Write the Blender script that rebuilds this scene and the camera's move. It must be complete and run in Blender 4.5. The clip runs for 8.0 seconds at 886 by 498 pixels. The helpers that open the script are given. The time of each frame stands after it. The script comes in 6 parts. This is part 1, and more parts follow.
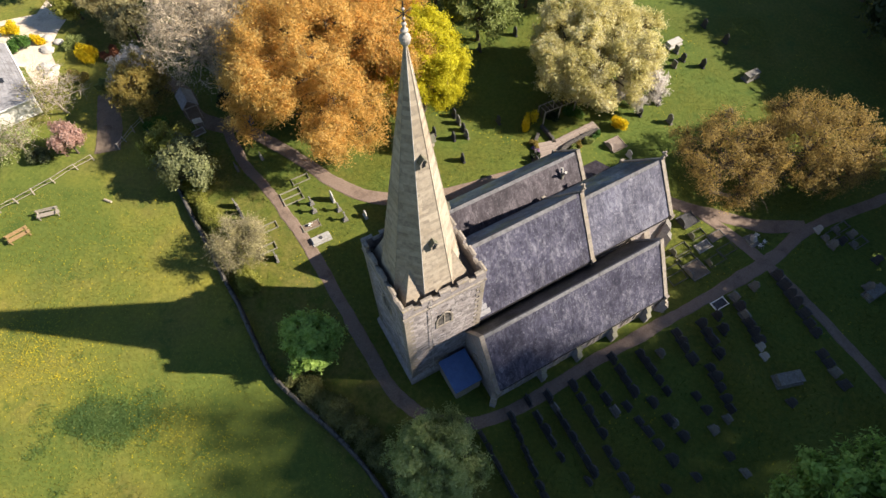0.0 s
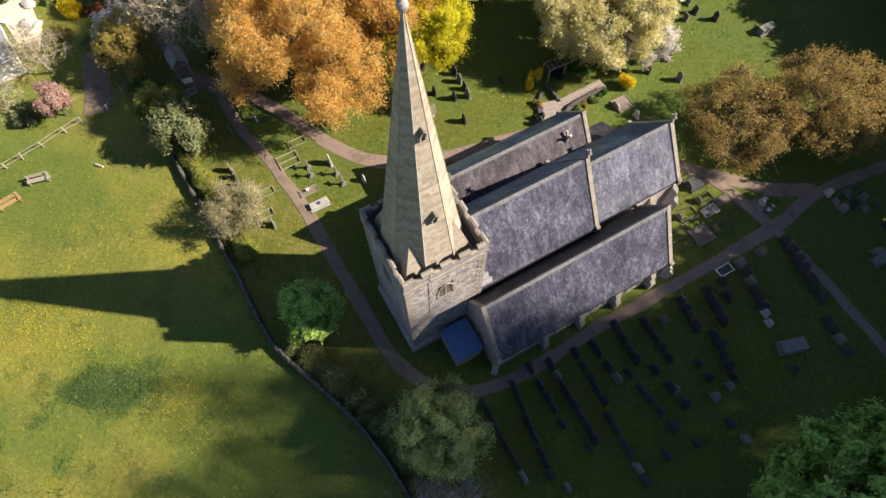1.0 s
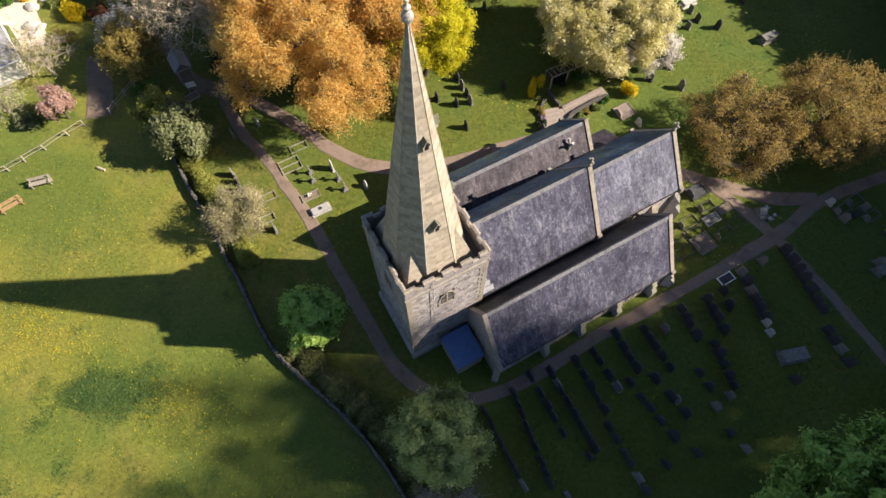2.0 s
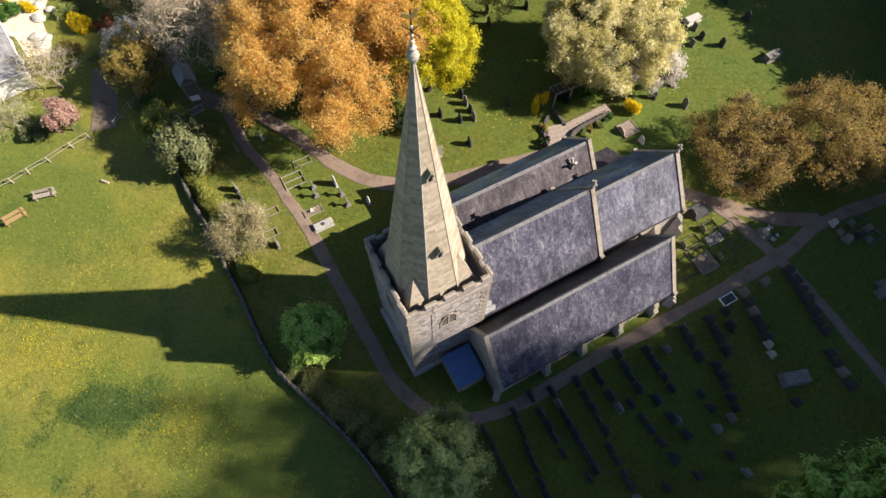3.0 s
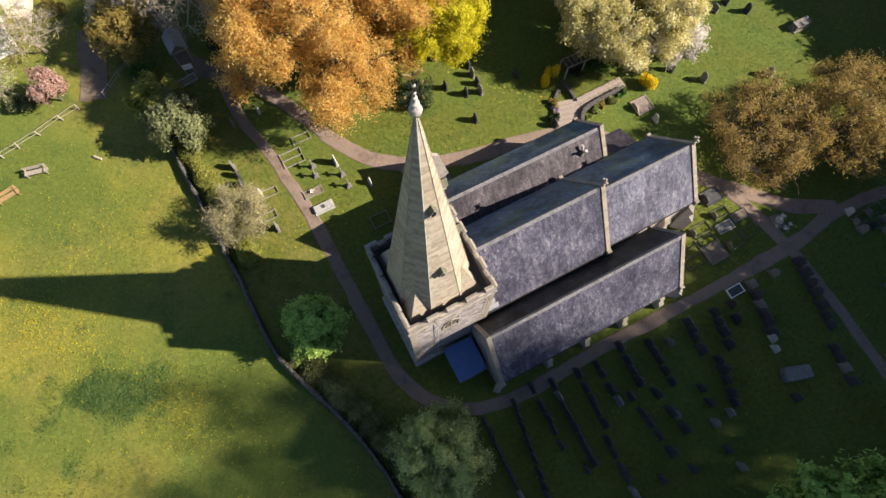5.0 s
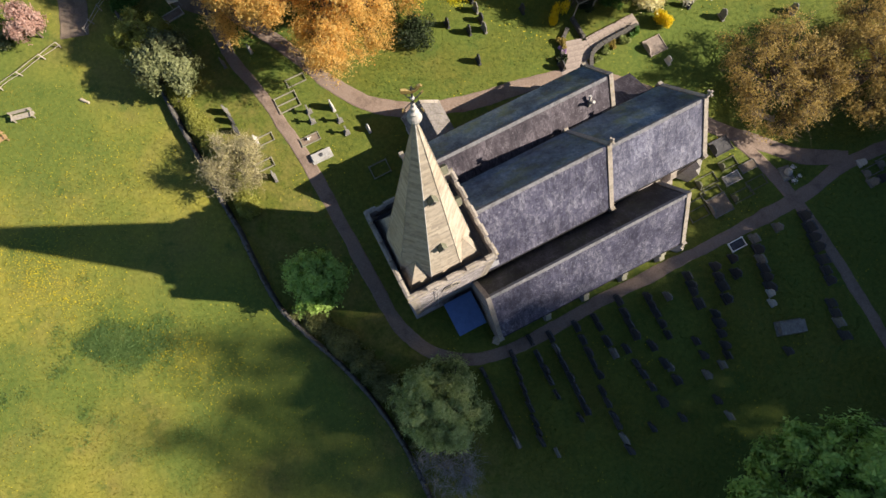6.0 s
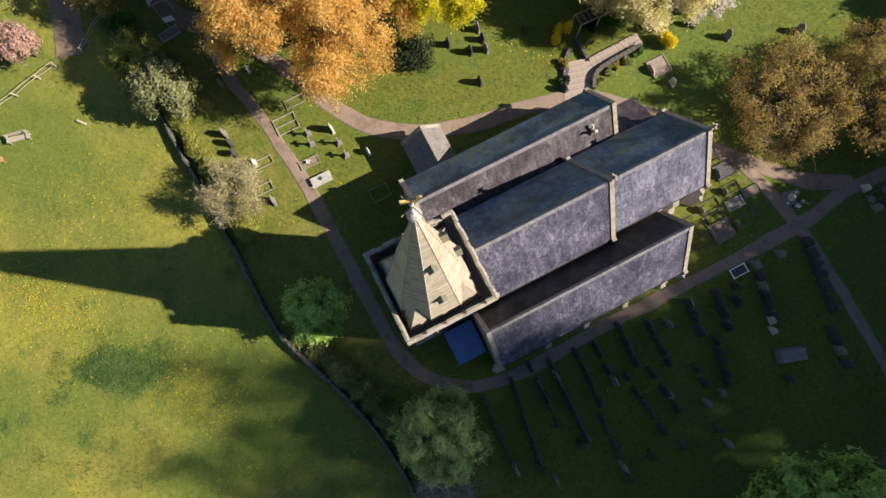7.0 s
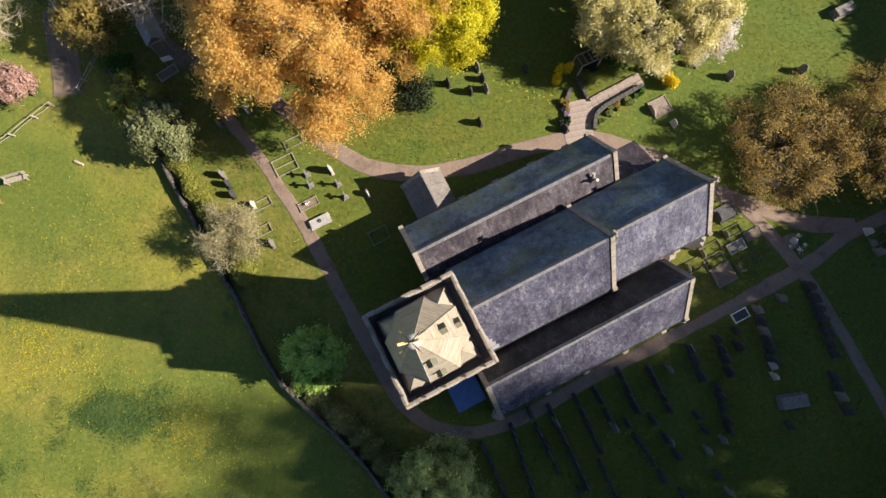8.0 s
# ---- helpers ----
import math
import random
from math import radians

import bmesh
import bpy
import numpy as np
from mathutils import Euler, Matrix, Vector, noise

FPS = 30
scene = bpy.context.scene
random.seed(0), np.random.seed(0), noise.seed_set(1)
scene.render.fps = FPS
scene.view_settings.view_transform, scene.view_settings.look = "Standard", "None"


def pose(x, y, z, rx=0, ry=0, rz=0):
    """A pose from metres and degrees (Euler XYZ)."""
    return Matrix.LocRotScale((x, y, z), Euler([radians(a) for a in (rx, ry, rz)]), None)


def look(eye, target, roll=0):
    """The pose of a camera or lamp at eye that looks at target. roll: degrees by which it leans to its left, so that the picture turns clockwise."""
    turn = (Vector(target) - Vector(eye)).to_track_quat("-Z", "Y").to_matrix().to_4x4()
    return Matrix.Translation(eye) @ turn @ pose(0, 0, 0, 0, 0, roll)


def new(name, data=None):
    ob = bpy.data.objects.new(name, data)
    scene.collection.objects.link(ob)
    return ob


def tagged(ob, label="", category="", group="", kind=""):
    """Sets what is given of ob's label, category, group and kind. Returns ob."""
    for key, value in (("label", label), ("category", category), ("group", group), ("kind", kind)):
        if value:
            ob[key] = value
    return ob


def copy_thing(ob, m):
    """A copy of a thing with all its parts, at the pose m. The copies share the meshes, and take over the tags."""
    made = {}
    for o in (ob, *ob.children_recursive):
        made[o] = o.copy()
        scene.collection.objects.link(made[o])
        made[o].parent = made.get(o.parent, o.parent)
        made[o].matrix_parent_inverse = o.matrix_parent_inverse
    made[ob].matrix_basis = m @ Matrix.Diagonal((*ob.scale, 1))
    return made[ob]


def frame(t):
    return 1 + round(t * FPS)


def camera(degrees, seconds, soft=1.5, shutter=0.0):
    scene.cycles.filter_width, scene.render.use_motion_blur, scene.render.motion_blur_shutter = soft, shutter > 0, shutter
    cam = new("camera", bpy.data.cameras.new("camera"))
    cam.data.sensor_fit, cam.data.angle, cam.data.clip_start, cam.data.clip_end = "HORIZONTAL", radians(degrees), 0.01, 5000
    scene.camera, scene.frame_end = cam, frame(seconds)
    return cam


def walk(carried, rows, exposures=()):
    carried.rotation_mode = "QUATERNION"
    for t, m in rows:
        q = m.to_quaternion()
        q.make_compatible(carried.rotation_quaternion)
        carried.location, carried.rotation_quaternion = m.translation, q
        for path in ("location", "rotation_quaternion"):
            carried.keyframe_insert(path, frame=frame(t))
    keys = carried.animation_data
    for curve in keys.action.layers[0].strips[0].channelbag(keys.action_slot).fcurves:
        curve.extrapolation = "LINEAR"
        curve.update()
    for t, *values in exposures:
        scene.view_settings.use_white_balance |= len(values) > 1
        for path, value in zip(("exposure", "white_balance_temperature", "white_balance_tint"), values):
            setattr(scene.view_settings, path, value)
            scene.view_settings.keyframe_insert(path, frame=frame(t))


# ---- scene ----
cam = camera(76.3, 8.0, 1.5)
METRES, EYE, TILT, LEAN, TURN = 20.0, 49.3, -60.0, 0.0, 0.0
ROWS = [
    (0.0, 0.0, 0.0, 0.0, 0.0, 0.0, -0.0),
    (0.5, 0.0026, 0.0328, 0.0487, -0.04, -1.84, 0.06),
    (1.0, -0.0011, 0.0568, 0.0594, 0.06, -4.73, 0.21),
    (2.5, -0.0086, 0.0598, 0.101, 0.18, -4.25, -0.61),
    (3.0, -0.0109, 0.0627, 0.1457, 0.3, -4.16, -0.85),
    (3.5, -0.0127, 0.0763, 0.1964, 0.43, -4.11, -1.0),
    (4.0, -0.0141, 0.0973, 0.2528, 0.55, -4.07, -1.18),
    (4.5, -0.0158, 0.1234, 0.3151, 0.62, -6.37, -1.33),
    (6.0, -0.0207, 0.2214, 0.5439, 0.87, -19.53, -1.76),
    (6.5, -0.0247, 0.2585, 0.6282, 0.92, -21.01, -1.85),
    (7.0, -0.0266, 0.2996, 0.7146, 0.96, -21.08, -1.89),
    (7.5, -0.03, 0.3432, 0.8045, 0.96, -21.17, -1.93),
    (8.0, -0.0329, 0.3879, 0.8992, 1.0, -21.2, -1.99),
]
walk(cam, [(t, pose(0, 0, EYE, TILT, LEAN, TURN) @ pose(METRES * x, METRES * y, METRES * z, 90 + pitch, roll, yaw)) for t, x, y, z, yaw, pitch, roll in ROWS])


# ---- light ----
SUN_WAY = Vector((22.5, -0.86, 15.3)).normalized()
ELEV = math.asin(SUN_WAY.z)
world = bpy.data.worlds.new("sky")
world.use_nodes = True
scene.world = world
wn = world.node_tree.nodes
sky = wn.new("ShaderNodeTexSky")
sky.sky_type = "NISHITA"
sky.sun_disc = False
sky.sun_elevation = ELEV
sky.sun_rotation = math.atan2(SUN_WAY.x, SUN_WAY.y)
sky.air_density, sky.dust_density, sky.ozone_density = 0.85, 0.3, 3.0
world.node_tree.links.new(sky.outputs[0], wn["Background"].inputs[0])
wn["Background"].inputs[1].default_value = 0.056
sun_data = bpy.data.lights.new("sun", "SUN")
sun_data.energy, sun_data.angle, sun_data.color = 5.0, radians(0.6), (1.0, 0.875, 0.725)
sun = new("sun", sun_data)
sun.matrix_world = look(SUN_WAY * 200, (0, 0, 0))
scene.view_settings.exposure = 1.33

# ---- materials ----


def mat(name, rough=0.85, metal=0.0):
    m = bpy.data.materials.new(name)
    m.use_nodes = True
    b = m.node_tree.nodes["Principled BSDF"]
    b.inputs["Roughness"].default_value = rough
    b.inputs["Metallic"].default_value = metal
    b.inputs["Specular IOR Level"].default_value = 0.25
    return m, m.node_tree.nodes, m.node_tree.links, b


def ramp(n, stops):
    r = n.new("ShaderNodeValToRGB")
    e = r.color_ramp.elements
    while len(e) > 1:
        e.remove(e[-1])
    for k, (p, c) in enumerate(stops):
        q = e[0] if k == 0 else e.new(p)
        q.position, q.color = p, (*c, 1)
    return r


def noise_tex(n, l, scale, detail=4.0, rough=0.6, vec=None):
    t = n.new("ShaderNodeTexNoise")
    t.inputs["Scale"].default_value = scale
    t.inputs["Detail"].default_value = detail
    t.inputs["Roughness"].default_value = rough
    if vec is None:
        vec = n.new("ShaderNodeTexCoord").outputs["Object"]
    l.new(vec, t.inputs["Vector"])
    return t


def mix(n, l, kind, fac, a, b):
    m = n.new("ShaderNodeMix")
    m.data_type, m.blend_type = "RGBA", kind
    if isinstance(fac, float):
        m.inputs[0].default_value = fac
    else:
        l.new(fac, m.inputs[0])
    for k, v in ((6, a), (7, b)):
        if isinstance(v, tuple):
            m.inputs[k].default_value = (*v, 1)
        else:
            l.new(v, m.inputs[k])
    return m.outputs[2]


def bump(n, l, b, height, strength=0.4, dist=0.05):
    k = n.new("ShaderNodeBump")
    k.inputs["Strength"].default_value, k.inputs["Distance"].default_value = strength, dist
    l.new(height, k.inputs["Height"])
    l.new(k.outputs[0], b.inputs["Normal"])


def stone_mat(name, low, mid, high, stain=(0.05, 0.045, 0.04), moss=None, big=0.35, fine=7.0, island=True, rough=0.9, amount=0.45):
    m, n, l, b = mat(name, rough)
    f = noise_tex(n, l, fine, 6.0, 0.65)
    col = ramp(n, [(0.25, low), (0.5, mid), (0.75, high)])
    if island:
        g = n.new("ShaderNodeNewGeometry")
        a = n.new("ShaderNodeMath")
        a.operation = "MULTIPLY_ADD"
        a.inputs[1].default_value, a.inputs[2].default_value = amount, -amount / 2
        l.new(g.outputs["Random Per Island"], a.inputs[0])
        s = n.new("ShaderNodeMath")
        s.operation = "ADD"
        l.new(f.outputs[0], s.inputs[0])
        l.new(a.outputs[0], s.inputs[1])
        l.new(s.outputs[0], col.inputs[0])
    else:
        l.new(f.outputs[0], col.inputs[0])
    w = noise_tex(n, l, big, 5.0, 0.7)
    sr = ramp(n, [(0.5, (0, 0, 0)), (0.72, (1, 1, 1))])
    l.new(w.outputs[0], sr.inputs[0])
    out = mix(n, l, "MIX", sr.outputs[0], col.outputs[0], mix(n, l, "MULTIPLY", 0.6, col.outputs[0], tuple(min(1, 6 * c) for c in stain)))
    if moss:
        k = noise_tex(n, l, big * 4, 6.0, 0.75)
        kr = ramp(n, [(0.58, (0, 0, 0)), (0.68, (1, 1, 1))])
        l.new(k.outputs[0], kr.inputs[0])
        out = mix(n, l, "MIX", kr.outputs[0], out, moss)
    l.new(out, b.inputs["Base Color"])
    bump(n, l, b, f.outputs[0], 0.5, 0.03)
    return m


def leaf_mat(name, stops, trans=0.35, rough=0.6):
    m, n, l, b = mat(name, rough)
    g = n.new("ShaderNodeNewGeometry")
    c = ramp(n, stops)
    w = noise_tex(n, l, 0.6, 3.0)
    a = n.new("ShaderNodeMath")
    a.operation = "MULTIPLY_ADD"
    a.inputs[1].default_value = 0.45
    l.new(g.outputs["Random Per Island"], a.inputs[0])
    k = n.new("ShaderNodeMath")
    k.operation = "MULTIPLY_ADD"
    k.inputs[1].default_value, k.inputs[2].default_value = 1.5, -0.48
    l.new(w.outputs[0], k.inputs[0])
    l.new(k.outputs[0], a.inputs[2])
    l.new(a.outputs[0], c.inputs[0])
    l.new(c.outputs[0], b.inputs["Base Color"])
    t = n.new("ShaderNodeBsdfTranslucent")
    l.new(c.outputs[0], t.inputs[0])
    x = n.new("ShaderNodeMixShader")
    x.inputs[0].default_value = trans
    l.new(b.outputs[0], x.inputs[1])
    l.new(t.outputs[0], x.inputs[2])
    l.new(x.outputs[0], n["Material Output"].inputs[0])
    return m


def plain_mat(name, c, rough=0.7, metal=0.0, var=0.25, scale=6.0):
    m, n, l, b = mat(name, rough, metal)
    f = noise_tex(n, l, scale, 5.0)
    r = ramp(n, [(0.3, tuple(v * (1 - var) for v in c)), (0.7, tuple(min(1, v * (1 + var)) for v in c))])
    l.new(f.outputs[0], r.inputs[0])
    l.new(r.outputs[0], b.inputs["Base Color"])
    bump(n, l, b, f.outputs[0], 0.2, 0.01)
    return m


def grass_mat():
    """Lawn in the churchyard, yellower meadow west of its wall, with patches, bare earth tones and small flowers."""
    m, n, l, b = mat("grass", 0.95)
    pos = n.new("ShaderNodeNewGeometry").outputs["Position"]
    f = noise_tex(n, l, 2.6, 8.0, 0.75, pos)
    lawn = ramp(n, [(0.28, (0.044, 0.06, 0.009)), (0.5, (0.085, 0.101, 0.014)), (0.74, (0.148, 0.148, 0.024))])
    field = ramp(n, [(0.26, (0.125, 0.126, 0.02)), (0.5, (0.198, 0.188, 0.03)), (0.74, (0.29, 0.255, 0.05))])
    l.new(f.outputs[0], lawn.inputs[0])
    l.new(f.outputs[0], field.inputs[0])
    sep = n.new("ShaderNodeSeparateXYZ")
    l.new(pos, sep.inputs[0])
    a = n.new("ShaderNodeMath")
    a.operation = "MULTIPLY_ADD"
    a.inputs[1].default_value = 0.74
    l.new(sep.outputs[1], a.inputs[0])
    l.new(sep.outputs[0], a.inputs[2])
    side = n.new("ShaderNodeMapRange")
    side.inputs[1].default_value, side.inputs[2].default_value = -3.6, -2.2
    side.inputs[3].default_value, side.inputs[4].default_value = 1.0, 0.0
    l.new(a.outputs[0], side.inputs[0])
    out = mix(n, l, "MIX", side.outputs[0], lawn.outputs[0], field.outputs[0])
    w = noise_tex(n, l, 0.17, 5.0, 0.65, pos)
    wr = ramp(n, [(0.45, (0, 0, 0)), (0.68, (0.85, 0.85, 0.85))])
    l.new(w.outputs[0], wr.inputs[0])
    dry = ramp(n, [(0.3, (0.115, 0.105, 0.025)), (0.7, (0.235, 0.185, 0.056))])
    l.new(f.outputs[0], dry.inputs[0])
    part_field = n.new("ShaderNodeMapRange")
    part_field.inputs[3].default_value, part_field.inputs[4].default_value = 0.3, 1.0
    l.new(side.outputs[0], part_field.inputs[0])
    out = mix(n, l, "MIX", mix(n, l, "MULTIPLY", 1.0, wr.outputs[0], part_field.outputs[0]), out, dry.outputs[0])
    e = noise_tex(n, l, 0.055, 4.0, 0.6, pos)
    er = ramp(n, [(0.4, (0, 0, 0)), (0.58, (0.85, 0.85, 0.85))])
    l.new(e.outputs[0], er.inputs[0])
    green = ramp(n, [(0.3, (0.045, 0.08, 0.013)), (0.7, (0.11, 0.15, 0.027))])
    l.new(f.outputs[0], green.inputs[0])
    out = mix(n, l, "MIX", er.outputs[0], out, green.outputs[0])
    d = noise_tex(n, l, 0.33, 4.0, 0.72, pos)
    dr = ramp(n, [(0.55, (0, 0, 0)), (0.7, (0.75, 0.75, 0.75))])
    l.new(d.outputs[0], dr.inputs[0])
    out = mix(n, l, "MIX", dr.outputs[0], out, (0.045, 0.085, 0.015))
    strip = n.new("ShaderNodeMapRange")
    strip.inputs[1].default_value, strip.inputs[2].default_value = 9.5, 5.5
    l.new(a.outputs[0], strip.inputs[0])
    inside = mix(n, l, "SUBTRACT", 1.0, strip.outputs[0], side.outputs[0])
    sn = noise_tex(n, l, 0.5, 5.0, 0.7, pos)
    sr = ramp(n, [(0.4, (0, 0, 0)), (0.62, (0.6, 0.6, 0.6))])
    l.new(sn.outputs[0], sr.inputs[0])
    out = mix(n, l, "MIX", mix(n, l, "MULTIPLY", 1.0, inside, sr.outputs[0]), out, dry.outputs[0])
    v = n.new("ShaderNodeTexVoronoi")
    v.inputs["Scale"].default_value = 2.4
    l.new(pos, v.inputs["Vector"])
    vr = ramp(n, [(0.0, (1, 1, 1)), (0.1, (1, 1, 1)), (0.15, (0, 0, 0))])
    l.new(v.outputs["Distance"], vr.inputs[0])
    z = noise_tex(n, l, 0.13, 3.0, 0.6, pos)
    zr = ramp(n, [(0.5, (0, 0, 0)), (0.62, (1, 1, 1))])
    l.new(z.outputs[0], zr.inputs[0])
    dots = mix(n, l, "MULTIPLY", 1.0, vr.outputs[0], zr.outputs[0])
    out = mix(n, l, "MIX", dots, out, (0.5, 0.4, 0.02))
    l.new(out, b.inputs["Base Color"])
    bump(n, l, b, f.outputs[0], 0.4, 0.12)
    return m


def slate_mat(name, low, mid, high, pale, moss=None):
    """Roof slates: slight change from slate to slate, streaks down the slope, pale lichen."""
    m, n, l, b = mat(name, 0.6)
    co = n.new("ShaderNodeTexCoord").outputs["Object"]
    g = n.new("ShaderNodeNewGeometry")
    mp = n.new("ShaderNodeMapping")
    mp.inputs["Scale"].default_value = (1.5, 0.55, 0.55)
    l.new(co, mp.inputs[0])
    mp2 = n.new("ShaderNodeMapping")
    mp2.inputs["Scale"].default_value = (2.6, 1.0, 1.0)
    l.new(co, mp2.inputs[0])
    st = noise_tex(n, l, 1.0, 6.0, 0.7, mp.outputs[0])
    fi = noise_tex(n, l, 5.0, 6.0, 0.7, co)
    ad = n.new("ShaderNodeMath")
    ad.operation = "MULTIPLY_ADD"
    ad.inputs[1].default_value = 0.12
    l.new(g.outputs["Random Per Island"], ad.inputs[0])
    l.new(st.outputs[0], ad.inputs[2])
    a2 = n.new("ShaderNodeMath")
    a2.operation = "MULTIPLY_ADD"
    a2.inputs[1].default_value = 0.35
    l.new(fi.outputs[0], a2.inputs[0])
    l.new(ad.outputs[0], a2.inputs[2])
    c = ramp(n, [(0.48, low), (0.74, mid), (0.98, high)])
    l.new(a2.outputs[0], c.inputs[0])
    out = c.outputs[0]
    k = noise_tex(n, l, 0.45, 12.0, 0.88, mp2.outputs[0])
    kr = ramp(n, [(0.5, (0, 0, 0)), (0.64, (0.7, 0.7, 0.7))])
    l.new(k.outputs[0], kr.inputs[0])
    out = mix(n, l, "MIX", kr.outputs[0], out, pale)
    sp = noise_tex(n, l, 4.5, 6.0, 0.75, co)
    spr = ramp(n, [(0.57, (0, 0, 0)), (0.66, (0.8, 0.8, 0.8))])
    l.new(sp.outputs[0], spr.inputs[0])
    out = mix(n, l, "MIX", spr.outputs[0], out, pale)
    dk = noise_tex(n, l, 1.6, 8.0, 0.8, mp2.outputs[0])
    dkr = ramp(n, [(0.5, (0, 0, 0)), (0.6, (0.85, 0.85, 0.85))])
    l.new(dk.outputs[0], dkr.inputs[0])
    out = mix(n, l, "MIX", dkr.outputs[0], out, low)
    if moss:
        q = noise_tex(n, l, 0.45, 6.0, 0.7, co)
        qr = ramp(n, [(0.48, (0, 0, 0)), (0.64, (0.8, 0.8, 0.8))])
        l.new(q.outputs[0], qr.inputs[0])
        out = mix(n, l, "MIX", qr.outputs[0], out, moss)
    lg = noise_tex(n, l, 0.3, 5.0, 0.72, co)
    lgr = ramp(n, [(0.36, (0.42, 0.42, 0.46)), (0.62, (1, 1, 1))])
    l.new(lg.outputs[0], lgr.inputs[0])
    out = mix(n, l, "MULTIPLY", 1.0, out, lgr.outputs[0])
    l.new(out, b.inputs["Base Color"])
    bump(n, l, b, fi.outputs[0], 0.35, 0.02)
    return m


GRASS = grass_mat()
GRAVEL = stone_mat("gravel_path", (0.135, 0.1, 0.08), (0.2, 0.15, 0.12), (0.27, 0.21, 0.172), island=False, big=0.5, fine=9.0)
PAVING = stone_mat("paving_stone", (0.16, 0.13, 0.11), (0.23, 0.19, 0.165), (0.31, 0.26, 0.23), big=0.6, fine=5.0)
TOWER_STONE = stone_mat("tower_rubble", (0.175, 0.158, 0.157), (0.287, 0.26, 0.258), (0.4, 0.368, 0.365), big=0.45, fine=4.0, stain=(0.095, 0.086, 0.086))
SPIRE_STONE = stone_mat("spire_ashlar", (0.225, 0.192, 0.153), (0.33, 0.285, 0.226), (0.42, 0.365, 0.288), big=0.5, fine=4.0, stain=(0.12, 0.108, 0.09), amount=0.32)
DRESSED = stone_mat("dressed_stone", (0.17, 0.15, 0.13), (0.26, 0.23, 0.195), (0.35, 0.31, 0.265), island=False, moss=(0.23, 0.195, 0.09), big=0.6, fine=5.0)
SLATE = slate_mat("slate_lichen", (0.028, 0.029, 0.051), (0.068, 0.067, 0.103), (0.137, 0.135, 0.18), (0.31, 0.31, 0.355))
# chancel slates: pale lichen, and roof sheen put into a lighter base
SLATE_PALE = slate_mat("slate_lichen_sheen", (0.05, 0.052, 0.084), (0.11, 0.112, 0.158), (0.2, 0.205, 0.255), (0.36, 0.36, 0.41))
SLATE_WARM = slate_mat("slate_brown_lichen", (0.036, 0.03, 0.038), (0.07, 0.06, 0.072), (0.125, 0.11, 0.128), (0.25, 0.23, 0.25))
# darker slate: the shade on the aisle's north slope is put into the colour
SLATE_SHADED = slate_mat("slate_shaded", (0.028, 0.027, 0.03), (0.05, 0.048, 0.05), (0.085, 0.082, 0.085), (0.13, 0.128, 0.13), (0.05, 0.055, 0.03))
SLATE_MOSS = slate_mat("slate_mossy", (0.07, 0.105, 0.145), (0.125, 0.18, 0.235), (0.21, 0.265, 0.32), (0.29, 0.34, 0.38), (0.16, 0.19, 0.1))
SLAB = stone_mat("stone_roof_slab", (0.115, 0.105, 0.1), (0.175, 0.16, 0.15), (0.255, 0.235, 0.22), big=0.7, fine=5.0, moss=(0.16, 0.15, 0.09))
LEAD = plain_mat("lead", (0.1, 0.1, 0.11), 0.55, 0.3)
LEAD_PALE = plain_mat("weathered_lead", (0.3, 0.3, 0.32), 0.5, 0.2)
RIDGE_TILE = stone_mat("ridge_tile", (0.075, 0.075, 0.085), (0.12, 0.12, 0.13), (0.18, 0.18, 0.19), big=0.8, fine=5.0)
GRAVE = stone_mat("grave_stone", (0.1, 0.097, 0.09), (0.17, 0.163, 0.15), (0.28, 0.265, 0.245), island=False, moss=(0.2, 0.19, 0.1), big=1.2, fine=6.0)
GRAVE_MOSS_SHADE = stone_mat("mossy_kerb_and_shade_stone", (0.07, 0.075, 0.05), (0.12, 0.12, 0.085), (0.19, 0.18, 0.14), island=False, moss=(0.07, 0.095, 0.03), big=1.5, fine=6.0)
GRAVE_LICHEN = stone_mat("lichened_kerb_stone", (0.14, 0.135, 0.1), (0.22, 0.21, 0.16), (0.31, 0.3, 0.24), island=False, moss=(0.13, 0.13, 0.06), big=1.5, fine=6.0)
GRAVE_MARBLE = stone_mat("grey_marble", (0.24, 0.235, 0.225), (0.32, 0.315, 0.3), (0.4, 0.395, 0.38), island=False, big=1.2, fine=4.0)
GRAVE_PALE = stone_mat("pale_marble", (0.34, 0.325, 0.3), (0.42, 0.405, 0.38), (0.52, 0.5, 0.47), island=False, big=1.2, fine=4.0)
GRAVE_DARK = stone_mat("dark_slate_stone", (0.03, 0.03, 0.034), (0.052, 0.052, 0.057), (0.095, 0.092, 0.092), island=False, big=1.0, fine=5.0, rough=0.6)
EARTH = stone_mat("earth", (0.11, 0.08, 0.06), (0.18, 0.14, 0.105), (0.25, 0.2, 0.155), island=False, big=1.0, fine=8.0)
WALL_STONE = stone_mat("field_wall_stone", (0.042, 0.039, 0.036), (0.07, 0.065, 0.06), (0.112, 0.104, 0.095), big=0.8, fine=5.0, moss=(0.04, 0.055, 0.018))
BARK = stone_mat("bark", (0.06, 0.045, 0.035), (0.1, 0.08, 0.06), (0.16, 0.13, 0.1), island=False, big=1.5, fine=9.0)
BARK_PALE = stone_mat("bark_pale", (0.26, 0.22, 0.165), (0.38, 0.325, 0.25), (0.5, 0.44, 0.34), island=True, big=1.5, fine=9.0)
TIMBER = plain_mat("weathered_timber", (0.3, 0.265, 0.22), 0.85)
TIMBER_ORANGE = plain_mat("new_timber", (0.3, 0.2, 0.1), 0.8)
BLUE = plain_mat("blue_painted_sheet", (0.06, 0.13, 0.3), 0.45, 0.0, 0.12, 2.0)
